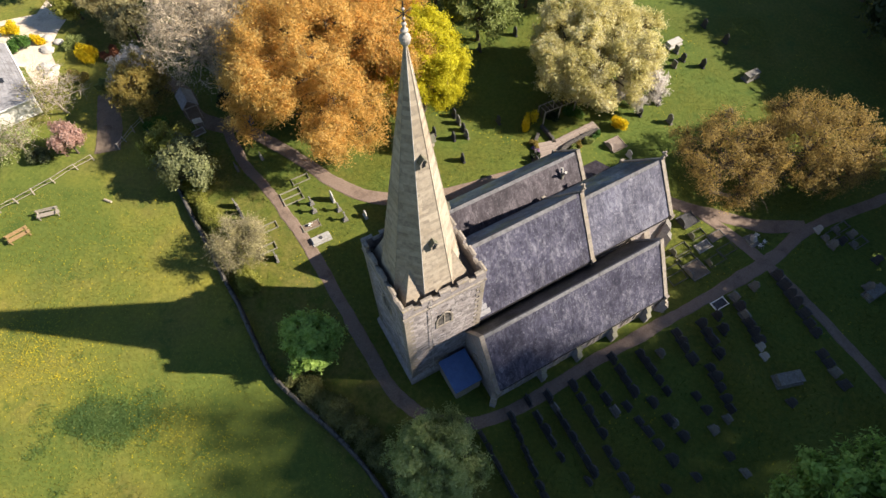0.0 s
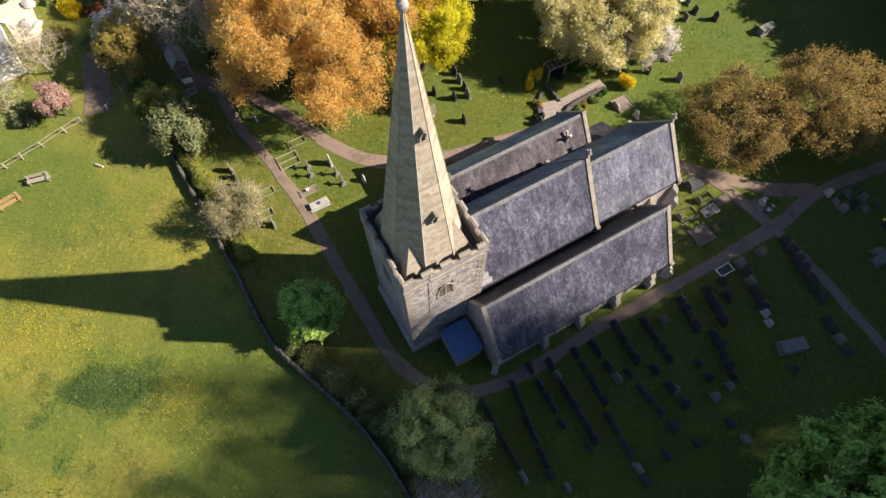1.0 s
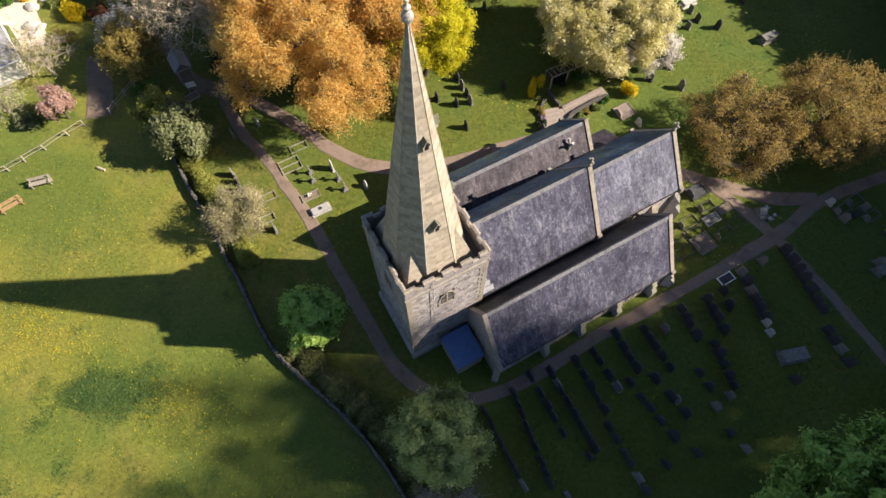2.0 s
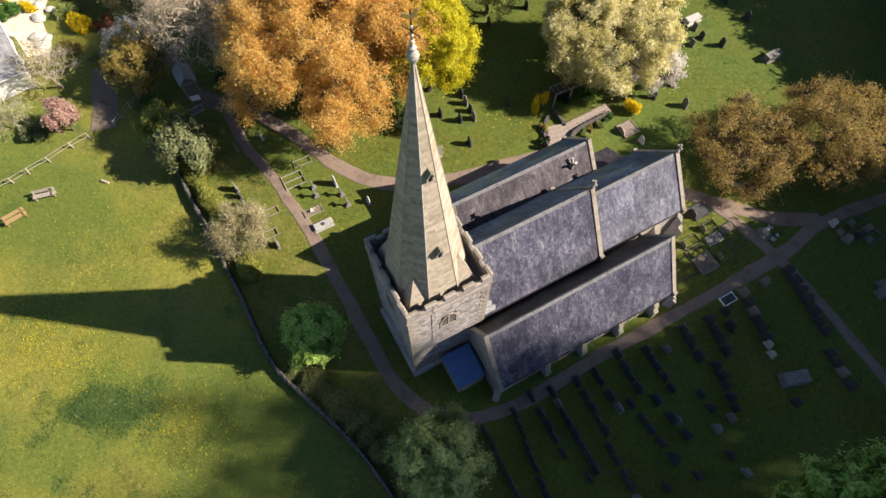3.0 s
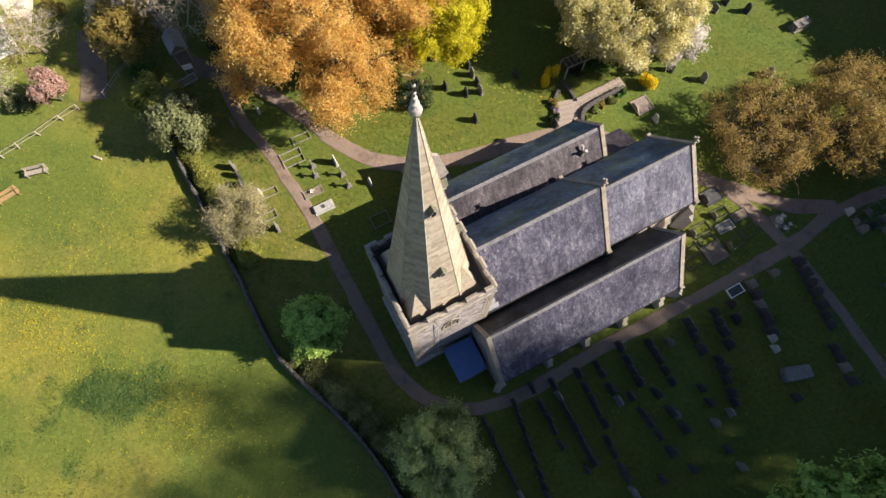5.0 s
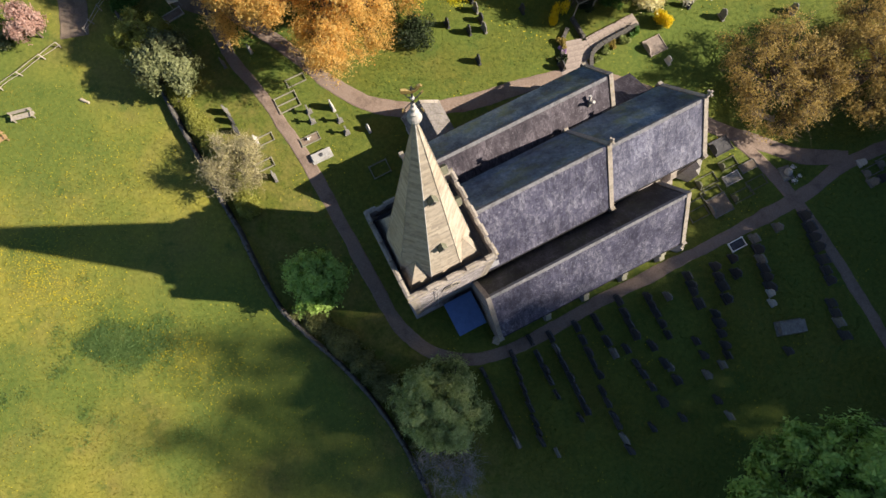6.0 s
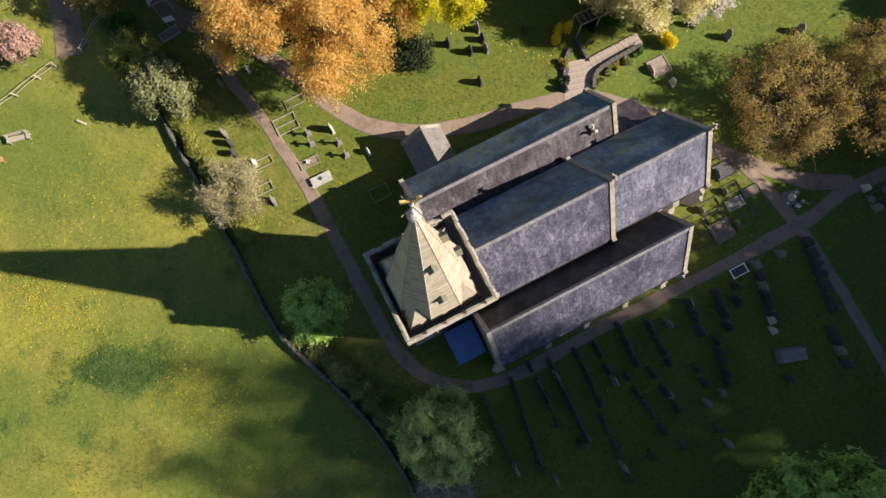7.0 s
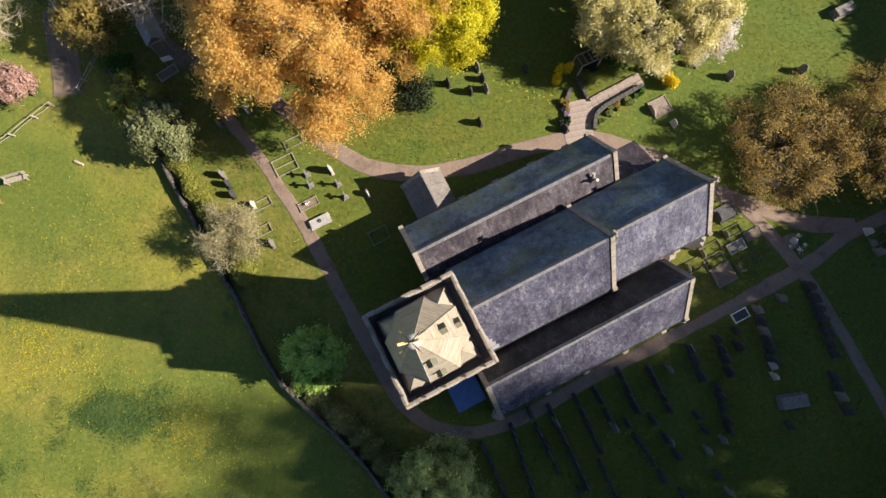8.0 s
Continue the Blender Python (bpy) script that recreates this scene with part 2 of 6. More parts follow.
GLASS_DARK = plain_mat("leaded_glass", (0.02, 0.022, 0.026), 0.2, 0.0, 0.2, 10.0)
IRON = plain_mat("iron", (0.04, 0.04, 0.042), 0.5, 0.6)
GOLD = plain_mat("gilded_metal", (0.5, 0.36, 0.14), 0.4, 0.8)
WHITE = plain_mat("white_paint", (0.78, 0.76, 0.72), 0.6, 0.0, 0.08)

LEAF_ORANGE = leaf_mat("leaf_copper", [(0.0, (0.47, 0.27, 0.075)), (0.45, (0.68, 0.44, 0.125)), (1.0, (0.8, 0.62, 0.25))], 0.62)
LEAF_YELLOW = leaf_mat("leaf_lime", [(0.0, (0.38, 0.36, 0.02)), (0.5, (0.6, 0.55, 0.03)), (1.0, (0.76, 0.69, 0.04))], 0.55)
LEAF_GREEN = leaf_mat("leaf_green", [(0.0, (0.03, 0.075, 0.014)), (0.5, (0.07, 0.16, 0.03)), (1.0, (0.14, 0.26, 0.045))])
LEAF_FRESH = leaf_mat("leaf_fresh_green", [(0.0, (0.23, 0.35, 0.08)), (0.5, (0.36, 0.51, 0.125)), (1.0, (0.48, 0.62, 0.18))], 0.45)
LEAF_GREY = leaf_mat("leaf_grey_green", [(0.0, (0.14, 0.18, 0.05)), (0.5, (0.26, 0.31, 0.1)), (1.0, (0.42, 0.46, 0.18))], 0.45)
LEAF_HOLLY = leaf_mat("leaf_holly", [(0.0, (0.08, 0.095, 0.04)), (0.5, (0.15, 0.168, 0.075)), (1.0, (0.27, 0.285, 0.13))], 0.25, 0.5)
LEAF_BLOSSOM = leaf_mat("leaf_blossom", [(0.0, (0.34, 0.31, 0.07)), (0.45, (0.62, 0.56, 0.24)), (1.0, (0.9, 0.86, 0.64))], 0.5)
LEAF_BROWN = leaf_mat("leaf_bronze", [(0.0, (0.19, 0.16, 0.045)), (0.5, (0.34, 0.27, 0.075)), (1.0, (0.52, 0.4, 0.12))], 0.5)
LEAF_BRONZE = leaf_mat("leaf_dull_bronze", [(0.0, (0.23, 0.175, 0.055)), (0.5, (0.38, 0.275, 0.085)), (1.0, (0.55, 0.4, 0.13))], 0.5)
LEAF_WHITEBEAM = leaf_mat("leaf_whitebeam", [(0.0, (0.24, 0.3, 0.095)), (0.5, (0.38, 0.44, 0.165)), (1.0, (0.52, 0.57, 0.25))], 0.45)
LEAF_PINK = leaf_mat("leaf_pink", [(0.0, (0.3, 0.18, 0.14)), (0.5, (0.48, 0.31, 0.26)), (1.0, (0.64, 0.49, 0.42))], 0.5)
LEAF_FLOWER = leaf_mat("leaf_forsythia", [(0.0, (0.6, 0.46, 0.012)), (1.0, (0.88, 0.7, 0.03))], 0.5)
LEAF_DARK = leaf_mat("leaf_yew", [(0.0, (0.01, 0.018, 0.007)), (0.6, (0.025, 0.04, 0.014)), (1.0, (0.05, 0.07, 0.025))], 0.1)
LEAF_PURPLE = leaf_mat("leaf_heather", [(0.0, (0.2, 0.1, 0.25)), (1.0, (0.5, 0.35, 0.6))])
LEAF_IVY = leaf_mat("leaf_ivy", [(0.0, (0.13, 0.145, 0.05)), (0.5, (0.215, 0.225, 0.08)), (1.0, (0.32, 0.32, 0.12))], 0.45)
LEAF_LOOSE = leaf_mat("leaf_yellow_green", [(0.0, (0.14, 0.155, 0.03)), (0.5, (0.26, 0.27, 0.055)), (1.0, (0.4, 0.4, 0.1))], 0.45)
LEAF_RED = leaf_mat("leaf_red_brown", [(0.0, (0.1, 0.035, 0.02)), (1.0, (0.26, 0.11, 0.06))])
LEAF_BUFF = leaf_mat("leaf_buff", [(0.0, (0.38, 0.31, 0.2)), (0.5, (0.53, 0.44, 0.31)), (1.0, (0.66, 0.57, 0.42))], 0.5)
LEAF_HAW = leaf_mat("leaf_hawthorn", [(0.0, (0.24, 0.22, 0.1)), (0.5, (0.38, 0.34, 0.17)), (1.0, (0.52, 0.46, 0.26))], 0.5)
LEAF_WHITE = leaf_mat("leaf_white_blossom", [(0.0, (0.4, 0.36, 0.32)), (0.5, (0.62, 0.58, 0.54)), (1.0, (0.82, 0.79, 0.77))], 0.5)
BARK_GREY = stone_mat("bark_grey", (0.17, 0.145, 0.14), (0.27, 0.235, 0.23), (0.38, 0.34, 0.33), island=True, big=1.5, fine=9.0)
BARK_OLIVE = stone_mat("bark_olive", (0.16, 0.145, 0.085), (0.25, 0.225, 0.135), (0.34, 0.3, 0.19), island=True, big=1.5, fine=9.0)
SLATE_GREY = stone_mat("slate_grey", (0.17, 0.17, 0.185), (0.25, 0.25, 0.265), (0.34, 0.34, 0.35), big=0.7, fine=3.0, rough=0.6)
PATIO = stone_mat("cream_gravel", (0.5, 0.42, 0.32), (0.6, 0.52, 0.42), (0.7, 0.62, 0.52), island=False, big=0.4, fine=6.0)
TUFT = leaf_mat("grass_blade", [(0.0, (0.07, 0.1, 0.018)), (0.5, (0.115, 0.145, 0.027)), (1.0, (0.19, 0.205, 0.045))], 0.5)
MEADOW_BLADE = leaf_mat("meadow_blade", [(0.0, (0.19, 0.195, 0.035)), (0.5, (0.29, 0.275, 0.048)), (1.0, (0.42, 0.37, 0.09))], 0.55)
NETTLE = leaf_mat("nettle", [(0.0, (0.09, 0.165, 0.05)), (0.6, (0.14, 0.22, 0.065)), (1.0, (0.21, 0.28, 0.085))], 0.55)

# ---- mesh helpers ----


def thing(name, m=None, label="", category="", group="", kind=""):
    ob = new(name)
    ob.empty_display_size = 0.2
    ob.matrix_basis = m if m is not None else Matrix()
    return tagged(ob, label, category, group, kind)


def from_bm(name, bm, material):
    me = bpy.data.meshes.new(name)
    bm.normal_update()
    bm.to_mesh(me)
    bm.free()
    me.materials.append(material)
    return me


def part(name, bm, material, parent, label=""):
    me = bm if isinstance(bm, bpy.types.Mesh) else from_bm(name, bm, material)
    ob = new(name, me)
    ob.parent = parent
    return tagged(ob, label)


def solid(name, bm, material, label="", category="", kind="", m=None):
    ob = new(name, from_bm(name, bm, material))
    if m is not None:
        ob.matrix_basis = m
    return tagged(ob, label, category, "", kind)


def box(bm, x0, x1, y0, y1, z0, z1, bev=0.0):
    v = [bm.verts.new((x, y, z)) for z in (z0, z1) for x, y in ((x0, y0), (x1, y0), (x1, y1), (x0, y1))]
    fs = [bm.faces.new([v[k] for k in q]) for q in ((3, 2, 1, 0), (4, 5, 6, 7), (0, 1, 5, 4), (1, 2, 6, 5), (2, 3, 7, 6), (3, 0, 4, 7))]
    if bev:
        es = list({e for f in fs for e in f.edges})
        bmesh.ops.bevel(bm, geom=es, offset=bev, segments=1, affect="EDGES")
    return bm


def boxed(*a, bev=0.0):
    return box(bmesh.new(), *a, bev=bev)


def prism(bm, poly, axis, a, b):
    """A polygon in the plane across axis (0: x, 1: y, 2: z), drawn out from a to b."""
    def at(p, s):
        return {0: (s, p[0], p[1]), 1: (p[0], s, p[1]), 2: (p[0], p[1], s)}[axis]
    lo, hi = [bm.verts.new(at(p, a)) for p in poly], [bm.verts.new(at(p, b)) for p in poly]
    n = len(poly)
    bm.faces.new(lo[::-1])
    bm.faces.new(hi)
    for k in range(n):
        bm.faces.new((lo[k], lo[(k + 1) % n], hi[(k + 1) % n], hi[k]))
    bmesh.ops.recalc_face_normals(bm, faces=bm.faces)
    return bm


def quads_mesh(name, verts, material, per=0):
    """One mesh from an array of loose faces, three or four corners each."""
    verts = np.asarray(verts, dtype=np.float32)
    per = verts.shape[1]
    verts = verts.reshape(-1, 3)
    n = len(verts) // per
    me = bpy.data.meshes.new(name)
    me.vertices.add(len(verts))
    me.vertices.foreach_set("co", verts.ravel())
    me.loops.add(len(verts))
    me.loops.foreach_set("vertex_index", np.arange(len(verts), dtype=np.int32))
    me.polygons.add(n)
    me.polygons.foreach_set("loop_start", np.arange(0, len(verts), per, dtype=np.int32))
    me.update(calc_edges=True)
    me.materials.append(material)
    return me


def leaves(rng, centres, size, up=0.35, stretch=1.6, ways=None):
    """Loose pointed leaves round the given places, along the given ways if there are any."""
    n = len(centres)
    nor = rng.normal(size=(n, 3)) + [0, 0, up]
    nor /= np.linalg.norm(nor, axis=1, keepdims=True)
    a = np.cross(nor, rng.normal(size=(n, 3)))
    a /= np.linalg.norm(a, axis=1, keepdims=True) + 1e-9
    if ways is not None:
        a = ways + 0.4 * rng.normal(size=(n, 3))
        a /= np.linalg.norm(a, axis=1, keepdims=True) + 1e-9
        nor = np.cross(a, nor)
        nor /= np.linalg.norm(nor, axis=1, keepdims=True) + 1e-9
    b = np.cross(nor, a)
    s = size * rng.uniform(0.6, 1.4, (n, 1))
    a, b = a * s * stretch / 2, b * s / 2
    return np.stack([centres - 0.9 * a + 0.85 * b, centres - 0.9 * a - 0.85 * b, centres + 1.1 * a], 1)


def limb(p, q, r0, r1, bend, rng, sides=5, steps=4):
    """Faces of one tapered, slightly bent branch from p to q."""
    p, q = np.array(p, float), np.array(q, float)
    ts = np.linspace(0, 1, steps + 1)
    off = rng.normal(size=3) * bend * np.linalg.norm(q - p)
    off[2] = abs(off[2])
    line = p + (q - p) * ts[:, None] + off * (np.sin(ts * np.pi))[:, None]
    d = (q - p) / (np.linalg.norm(q - p) + 1e-9)
    a = np.cross(d, (0.3, 0.2, 1) if abs(d[2]) < 0.9 else (1, 0, 0))
    a /= np.linalg.norm(a)
    b = np.cross(d, a)
    rad = r0 + (r1 - r0) * ts
    ang = np.arange(sides) * 2 * np.pi / sides
    ring = line[:, None] + rad[:, None, None] * (np.cos(ang)[:, None] * a + np.sin(ang)[:, None] * b)
    f = np.stack([ring[:-1], np.roll(ring[:-1], -1, 1), np.roll(ring[1:], -1, 1), ring[1:]], 2)
    return f.reshape(-1, 4, 3), line


def spray(rng, centres, size, out, stretch=2.0, tilt=0.9):
    """Loose pointed leaves at the given places, their faces turned roughly the given way."""
    n = len(centres)
    nor = out + tilt * rng.normal(size=(n, 3)) * 0.6
    nor /= np.linalg.norm(nor, axis=1, keepdims=True) + 1e-9
    a = np.cross(nor, rng.normal(size=(n, 3)))
    a /= np.linalg.norm(a, axis=1, keepdims=True) + 1e-9
    b = np.cross(nor, a)
    s = size * rng.uniform(0.6, 1.4, (n, 1))
    a, b = a * s * stretch / 2, b * s / 2
    return np.stack([centres - a + b, centres - a - b, centres + a], 1)


def tree(name, x, y, height, radius, base, clumps, per, leaf, foliage, bark, label, seed, squash=1.0, spread=0.5, trunk=0.25, lobes=24, twigs=0, category="tree", foot=0.0, stretch=1.8, fringe=0.16, tilt=0.9):
    """A trunk with limbs that carry lobes, each covered with clumps of loose leaves, between the heights base and height."""
    rng = np.random.default_rng(seed)
    t = thing(name, pose(x, y, foot, 0, 0, rng.uniform(0, 360)), label, category)
    mid, half = (base + height) / 2, (height - base) / 2
    size = np.array([radius, radius * squash, half])
    wood, line = limb((0, 0, -0.1), (rng.normal() * 0.2, rng.normal() * 0.2, base + 0.9 * half), trunk, trunk * 0.45, 0.04, rng, 8, 6)
    wood, paths = [wood], [line[2:]]
    # lobes spread evenly over the crown make its outline uneven
    k = np.arange(lobes)
    dz = 1 - (k + 0.5) / lobes * 1.5
    az = k * 2.39996 + rng.normal(size=lobes) * 0.35
    flat = np.sqrt(np.maximum(0.05, 1 - dz * dz))
    d = np.stack([np.cos(az) * flat, np.sin(az) * flat, dz], 1)
    d[0] = 0, 0, 1
    big = 1.45 / math.sqrt(lobes) * rng.uniform(0.6, 1.45, lobes)
    heads = d * (np.maximum(0.25, 1.0 - big * rng.uniform(0.8, 1.25, lobes)) * rng.uniform(0.78, 1.12, lobes))[:, None] * size + [0, 0, mid]
    for h in heads:
        s = line[rng.integers(2, len(line))]
        w, p = limb(s, h, trunk * 0.4, trunk * 0.12, 0.12, rng, 5, 5)
        wood.append(w)
        paths.append(p[1:])
    nodes = np.concatenate(paths)
    own = rng.choice(lobes, clumps, p=big**2 / (big**2).sum())
    c = rng.normal(size=(clumps, 3)) + d[own] * 0.9 + [0, 0, 0.15]
    c /= np.linalg.norm(c, axis=1, keepdims=True)
    out = c + 0.35 * d[own]
    c = heads[own] + c * rng.uniform(0.5, 1.0, (clumps, 1)) ** 0.5 * big[own][:, None] * (size * 0.5 + size.mean() * 0.5)
    deep = rng.random(clumps) < 0.14
    c[deep] = (c[deep] - [0, 0, mid]) * rng.uniform(0.3, 0.8, (deep.sum(), 1)) + [0, 0, mid]
    stray = rng.random(clumps) < fringe
    c[stray] += out[stray] * rng.uniform(0.1, 0.35, (stray.sum(), 1)) * big[own][stray][:, None] * radius
    c[:, 2] = np.maximum(c[:, 2], base * 0.6)
    for p in c:
        s = nodes[np.argmin(((nodes - p) ** 2).sum(1))]
        w, q = limb(s, p, trunk * 0.13, 0.012, 0.12, rng, 3, 3)
        wood.append(w)
        for j in range(twigs):
            e = p + rng.normal(size=3) * spread * np.array([1.2, 1.2, 1.0]) + [0, 0, 0.25 * spread]
            wood.append(limb(q[rng.integers(1, 4)], e, 0.013, 0.005, 0.1, rng, 3, 2)[0])
    part("trunk", quads_mesh("trunk", np.concatenate(wood), bark), bark, t)
    if per:
        many = np.maximum(1, (per * rng.uniform(0.5, 1.5, clumps)).astype(int))
        o = np.repeat(out, many, 0)
        pts = np.repeat(c, many, 0) + rng.normal(size=(len(o), 3)) * spread * 0.55 + o * (rng.normal(size=(len(o), 1)) * spread * 0.35)
        pts[:, 2] = np.maximum(pts[:, 2], 0.05)
        part("crown", quads_mesh("crown", spray(rng, pts, leaf, o, stretch, tilt), foliage), foliage, t)
    return t


def bush(name, x, y, rx, ry, h, n, leaf, foliage, label, seed, turn=0.0, category="shrub"):
    rng = np.random.default_rng(seed)
    t = thing(name, pose(x, y, 0, 0, 0, turn), label, category)
    k = max(5, int(rx * ry * 6))
    hub = rng.uniform(-1, 1, (k, 3)) * [rx * 0.75, ry * 0.75, 0] + [0, 0, h * 0.5]
    hub[:, 2] *= rng.uniform(0.6, 1.2, k)
    stems = [limb((hx * 0.5, hy * 0.5, -0.05), (hx, hy, hz), 0.035, 0.012, 0.08, rng, 4, 3)[0] for hx, hy, hz in hub]
    tagged(part("stem", quads_mesh("stem", np.concatenate(stems), BARK), BARK, t), kind="stuff")
    d = rng.normal(size=(n, 3))
    d /= np.linalg.norm(d, axis=1, keepdims=True)
    r = min(rx, ry) * 0.5
    p = hub[rng.integers(0, k, n)] + d * rng.uniform(0.4, 1, (n, 1)) * [r, r, h * 0.45]
    p[:, 2] = np.maximum(p[:, 2], 0.05)
    part("leaves", quads_mesh("leaves", leaves(rng, p, leaf), foliage), foliage, t)
    return t


def spline(pts, step=0.5):
    """Points along a smooth line through pts."""
    p = np.array([pts[0], *pts, pts[-1]], float)
    out = []
    for k in range(1, len(p) - 2):
        a, b, c, d = p[k - 1 : k + 3]
        for s in np.linspace(0, 1, max(2, int(np.linalg.norm(c - b) / step)), endpoint=False):
            out.append(0.5 * (2 * b + (c - a) * s + (2 * a - 5 * b + 4 * c - d) * s * s + (3 * b - a - 3 * c + d) * s**3))
    return np.array(out + [p[-2]])


def normals2(line):
    d = np.gradient(line, axis=0)
    d /= np.linalg.norm(d, axis=1, keepdims=True)
    return np.stack([-d[:, 1], d[:, 0]], 1)


def ribbon(name, pts, width, z, material, label, category="path"):
    line = spline(pts, 0.4)
    nor = normals2(line)
    rng = np.random.default_rng(len(pts))
    bm = bmesh.new()
    rows = []
    wob = np.zeros(2)
    for p, n in zip(line, nor):
        wob += rng.normal(size=2) * 0.03 - wob * 0.15
        a, b = width / 2 + wob
        rows.append([bm.verts.new((*(p + n * s), zz)) for s, zz in ((a + 0.1, -0.02), (a, z), (0, z + 0.02), (-b, z), (-b - 0.1, -0.02))])
    for r, q in zip(rows, rows[1:]):
        for k in range(4):
            bm.faces.new((r[k], r[k + 1], q[k + 1], q[k]))
    bmesh.ops.recalc_face_normals(bm, faces=bm.faces)
    return solid(name, bm, material, label, category, "structure")

# ---- ground and paths ----


def bank(x, y):
    """Height of the unseen bank added east of the churchyard to raise shade trees."""
    a, b = min(1, max(0, (x - 43) / 26)), min(1, max(0, (26 - y) / 18))
    c = min(1, max(0, (x - 69) / 24))
    e = min(1, max(0, (34 - y) / 18))
    return 22 * a * a * (3 - 2 * a) * b * b * (3 - 2 * b) + 20 * c * c * (3 - 2 * c) * e * e * (3 - 2 * e)


def ground():
    bm = bmesh.new()
    xs = [-3000, -600, -150, *range(-70, 117, 2), 150, 600, 3000]
    ys = [-3000, -600, -150, -60, *range(-30, 91, 2), 150, 600, 3000]
    g = [[bm.verts.new((x, y, 0.05 * noise.noise((x * 0.13, y * 0.13, 0)) - 0.05 + bank(x, y) if abs(x) < 118 and abs(y) < 120 else -0.3 + bank(x, y))) for x in xs] for y in ys]
    for r, q in zip(g, g[1:]):
        for k in range(len(xs) - 1):
            bm.faces.new((r[k], r[k + 1], q[k + 1], q[k]))
    return solid("ground", bm, GRASS, "green and yellowing rough grass with scattered small flowers", "grass", "structure")


ground()
P_SOUTH = [(-25.1, 44.8), (-22.0, 39.5), (-19.0, 36.0), (-14.8, 30.6), (-10.0, 22.9), (-7.4, 18.6), (-5.0, 14.8), (-2.6, 12.5), (0, 11.4), (2.9, 11.3), (6.8, 12.7), (13, 16.3), (21.2, 20.8), (32, 26.8), (36.9, 30.5), (44.5, 33.7), (60, 40)]
P_NORTH = [(-25.5, 45.8), (-20.6, 43.2), (-16.2, 40.2), (-12.6, 37.5), (-8.9, 35.3), (-5.6, 34.6), (-2.4, 34.7), (2.4, 35.8), (7.2, 37.6), (10.9, 38.6), (13.6, 38.7), (17.4, 37.6), (19.5, 36.8), (24.8, 33.9), (29.5, 32.2), (33.1, 31.2), (37.5, 31.2)]
P_EAST = [(26.3, 33.4), (28.9, 30.8), (32.1, 27.0)]
P_SE = [(32.1, 27.0), (34.2, 23.7), (36.9, 18.7), (39, 14.8), (42, 8), (46, -4)]
ribbon("path_south", P_SOUTH, 1.0, 0.012, GRAVEL, "reddish brown worn gravel churchyard path")
ribbon("path_north", P_NORTH, 1.35, 0.02, GRAVEL, "pale brown gravel path curving through grass")
ribbon("path_east", P_EAST, 1.0, 0.028, GRAVEL, "narrow brown gravel path")
ribbon("path_southeast", P_SE, 0.8, 0.032, GRAVEL, "narrow brown gravel path beside graves")

# ---- church ----
CH = pose(-2.8, 15.0, 0, 0, 0, 29.3)
church = thing("church", CH, "old stone church with slate roofs and a broach spire", "church")
rs = random.Random(4)


def pierced(length, height, thick, holes):
    """A wall in x, z with rectangular openings (x0, x1, z0, z1), its outer face at y = 0 and its body at y > 0."""
    bm = bmesh.new()
    xs = sorted({0, length, *(h[0] for h in holes), *(h[1] for h in holes)})
    zs = sorted({-0.2, height, *(h[2] for h in holes), *(h[3] for h in holes)})
    for a, b in zip(xs, xs[1:]):
        for c, d in zip(zs, zs[1:]):
            if not any(h[0] <= a and b <= h[1] and h[2] <= c and d <= h[3] for h in holes):
                box(bm, a, b, 0, thick, c, d)
    return bm


def stones(width, height, course, long, out, skip=(), seed=1, taper=None):
    """Coursed stones on the face y = 0 of a wall that looks towards -y: loose shallow blocks."""
    r = random.Random(seed)
    bm = bmesh.new()
    z = 0.0
    while z < height - 0.06:
        h = min(course * r.uniform(0.75, 1.3), height - z)
        lo, hi = (0.0, width) if taper is None else taper(z + h)
        x = lo
        while x < hi - 0.05:
            w = min(long * r.uniform(0.5, 1.6), hi - x)
            if hi - x - w < 0.12:
                w = hi - x
            cx, cz = x + w / 2, z + h / 2
            if not any(a - 0.02 < cx < b + 0.02 and c - 0.02 < cz < d + 0.02 for a, b, c, d in skip):
                e, g = 0.012, out * r.uniform(0.3, 1.0)
                f = [bm.verts.new(p) for p in ((x + e, -g, z + e), (x + w - e, -g, z + e), (x + w - e, -g, z + h - e), (x + e, -g, z + h - e))]
                k = [bm.verts.new(p) for p in ((x + 0.004, 0.004, z + 0.004), (x + w - 0.004, 0.004, z + 0.004), (x + w - 0.004, 0.004, z + h - 0.004), (x + 0.004, 0.004, z + h - 0.004))]
                bm.faces.new(f)
                for i in range(4):
                    bm.faces.new((k[i], k[(i + 1) % 4], f[(i + 1) % 4], f[i]))
            x += w
        z += h
    return bm


def face_pose(x, y, turn, z=0.0):
    return pose(x, y, z, 0, 0, turn)


def placed(ob, m):
    ob.matrix_basis = m
    return ob


def lancet(w, h, d=0.12):
    """Outline of a pointed window, w wide and h high, from its sill at 0."""
    s = h - w * 0.9
    arc = []
    for k in range(7):
        a = k / 6 * radians(62)
        arc.append((w / 2 - w * (1 - math.cos(a)) * 0.94, s + w * math.sin(a) * 1.02))
    arc[-1] = (0, h)
    return [(-w / 2, 0), (w / 2, 0), *arc, *[(-x, z) for x, z in arc[-2::-1]]]


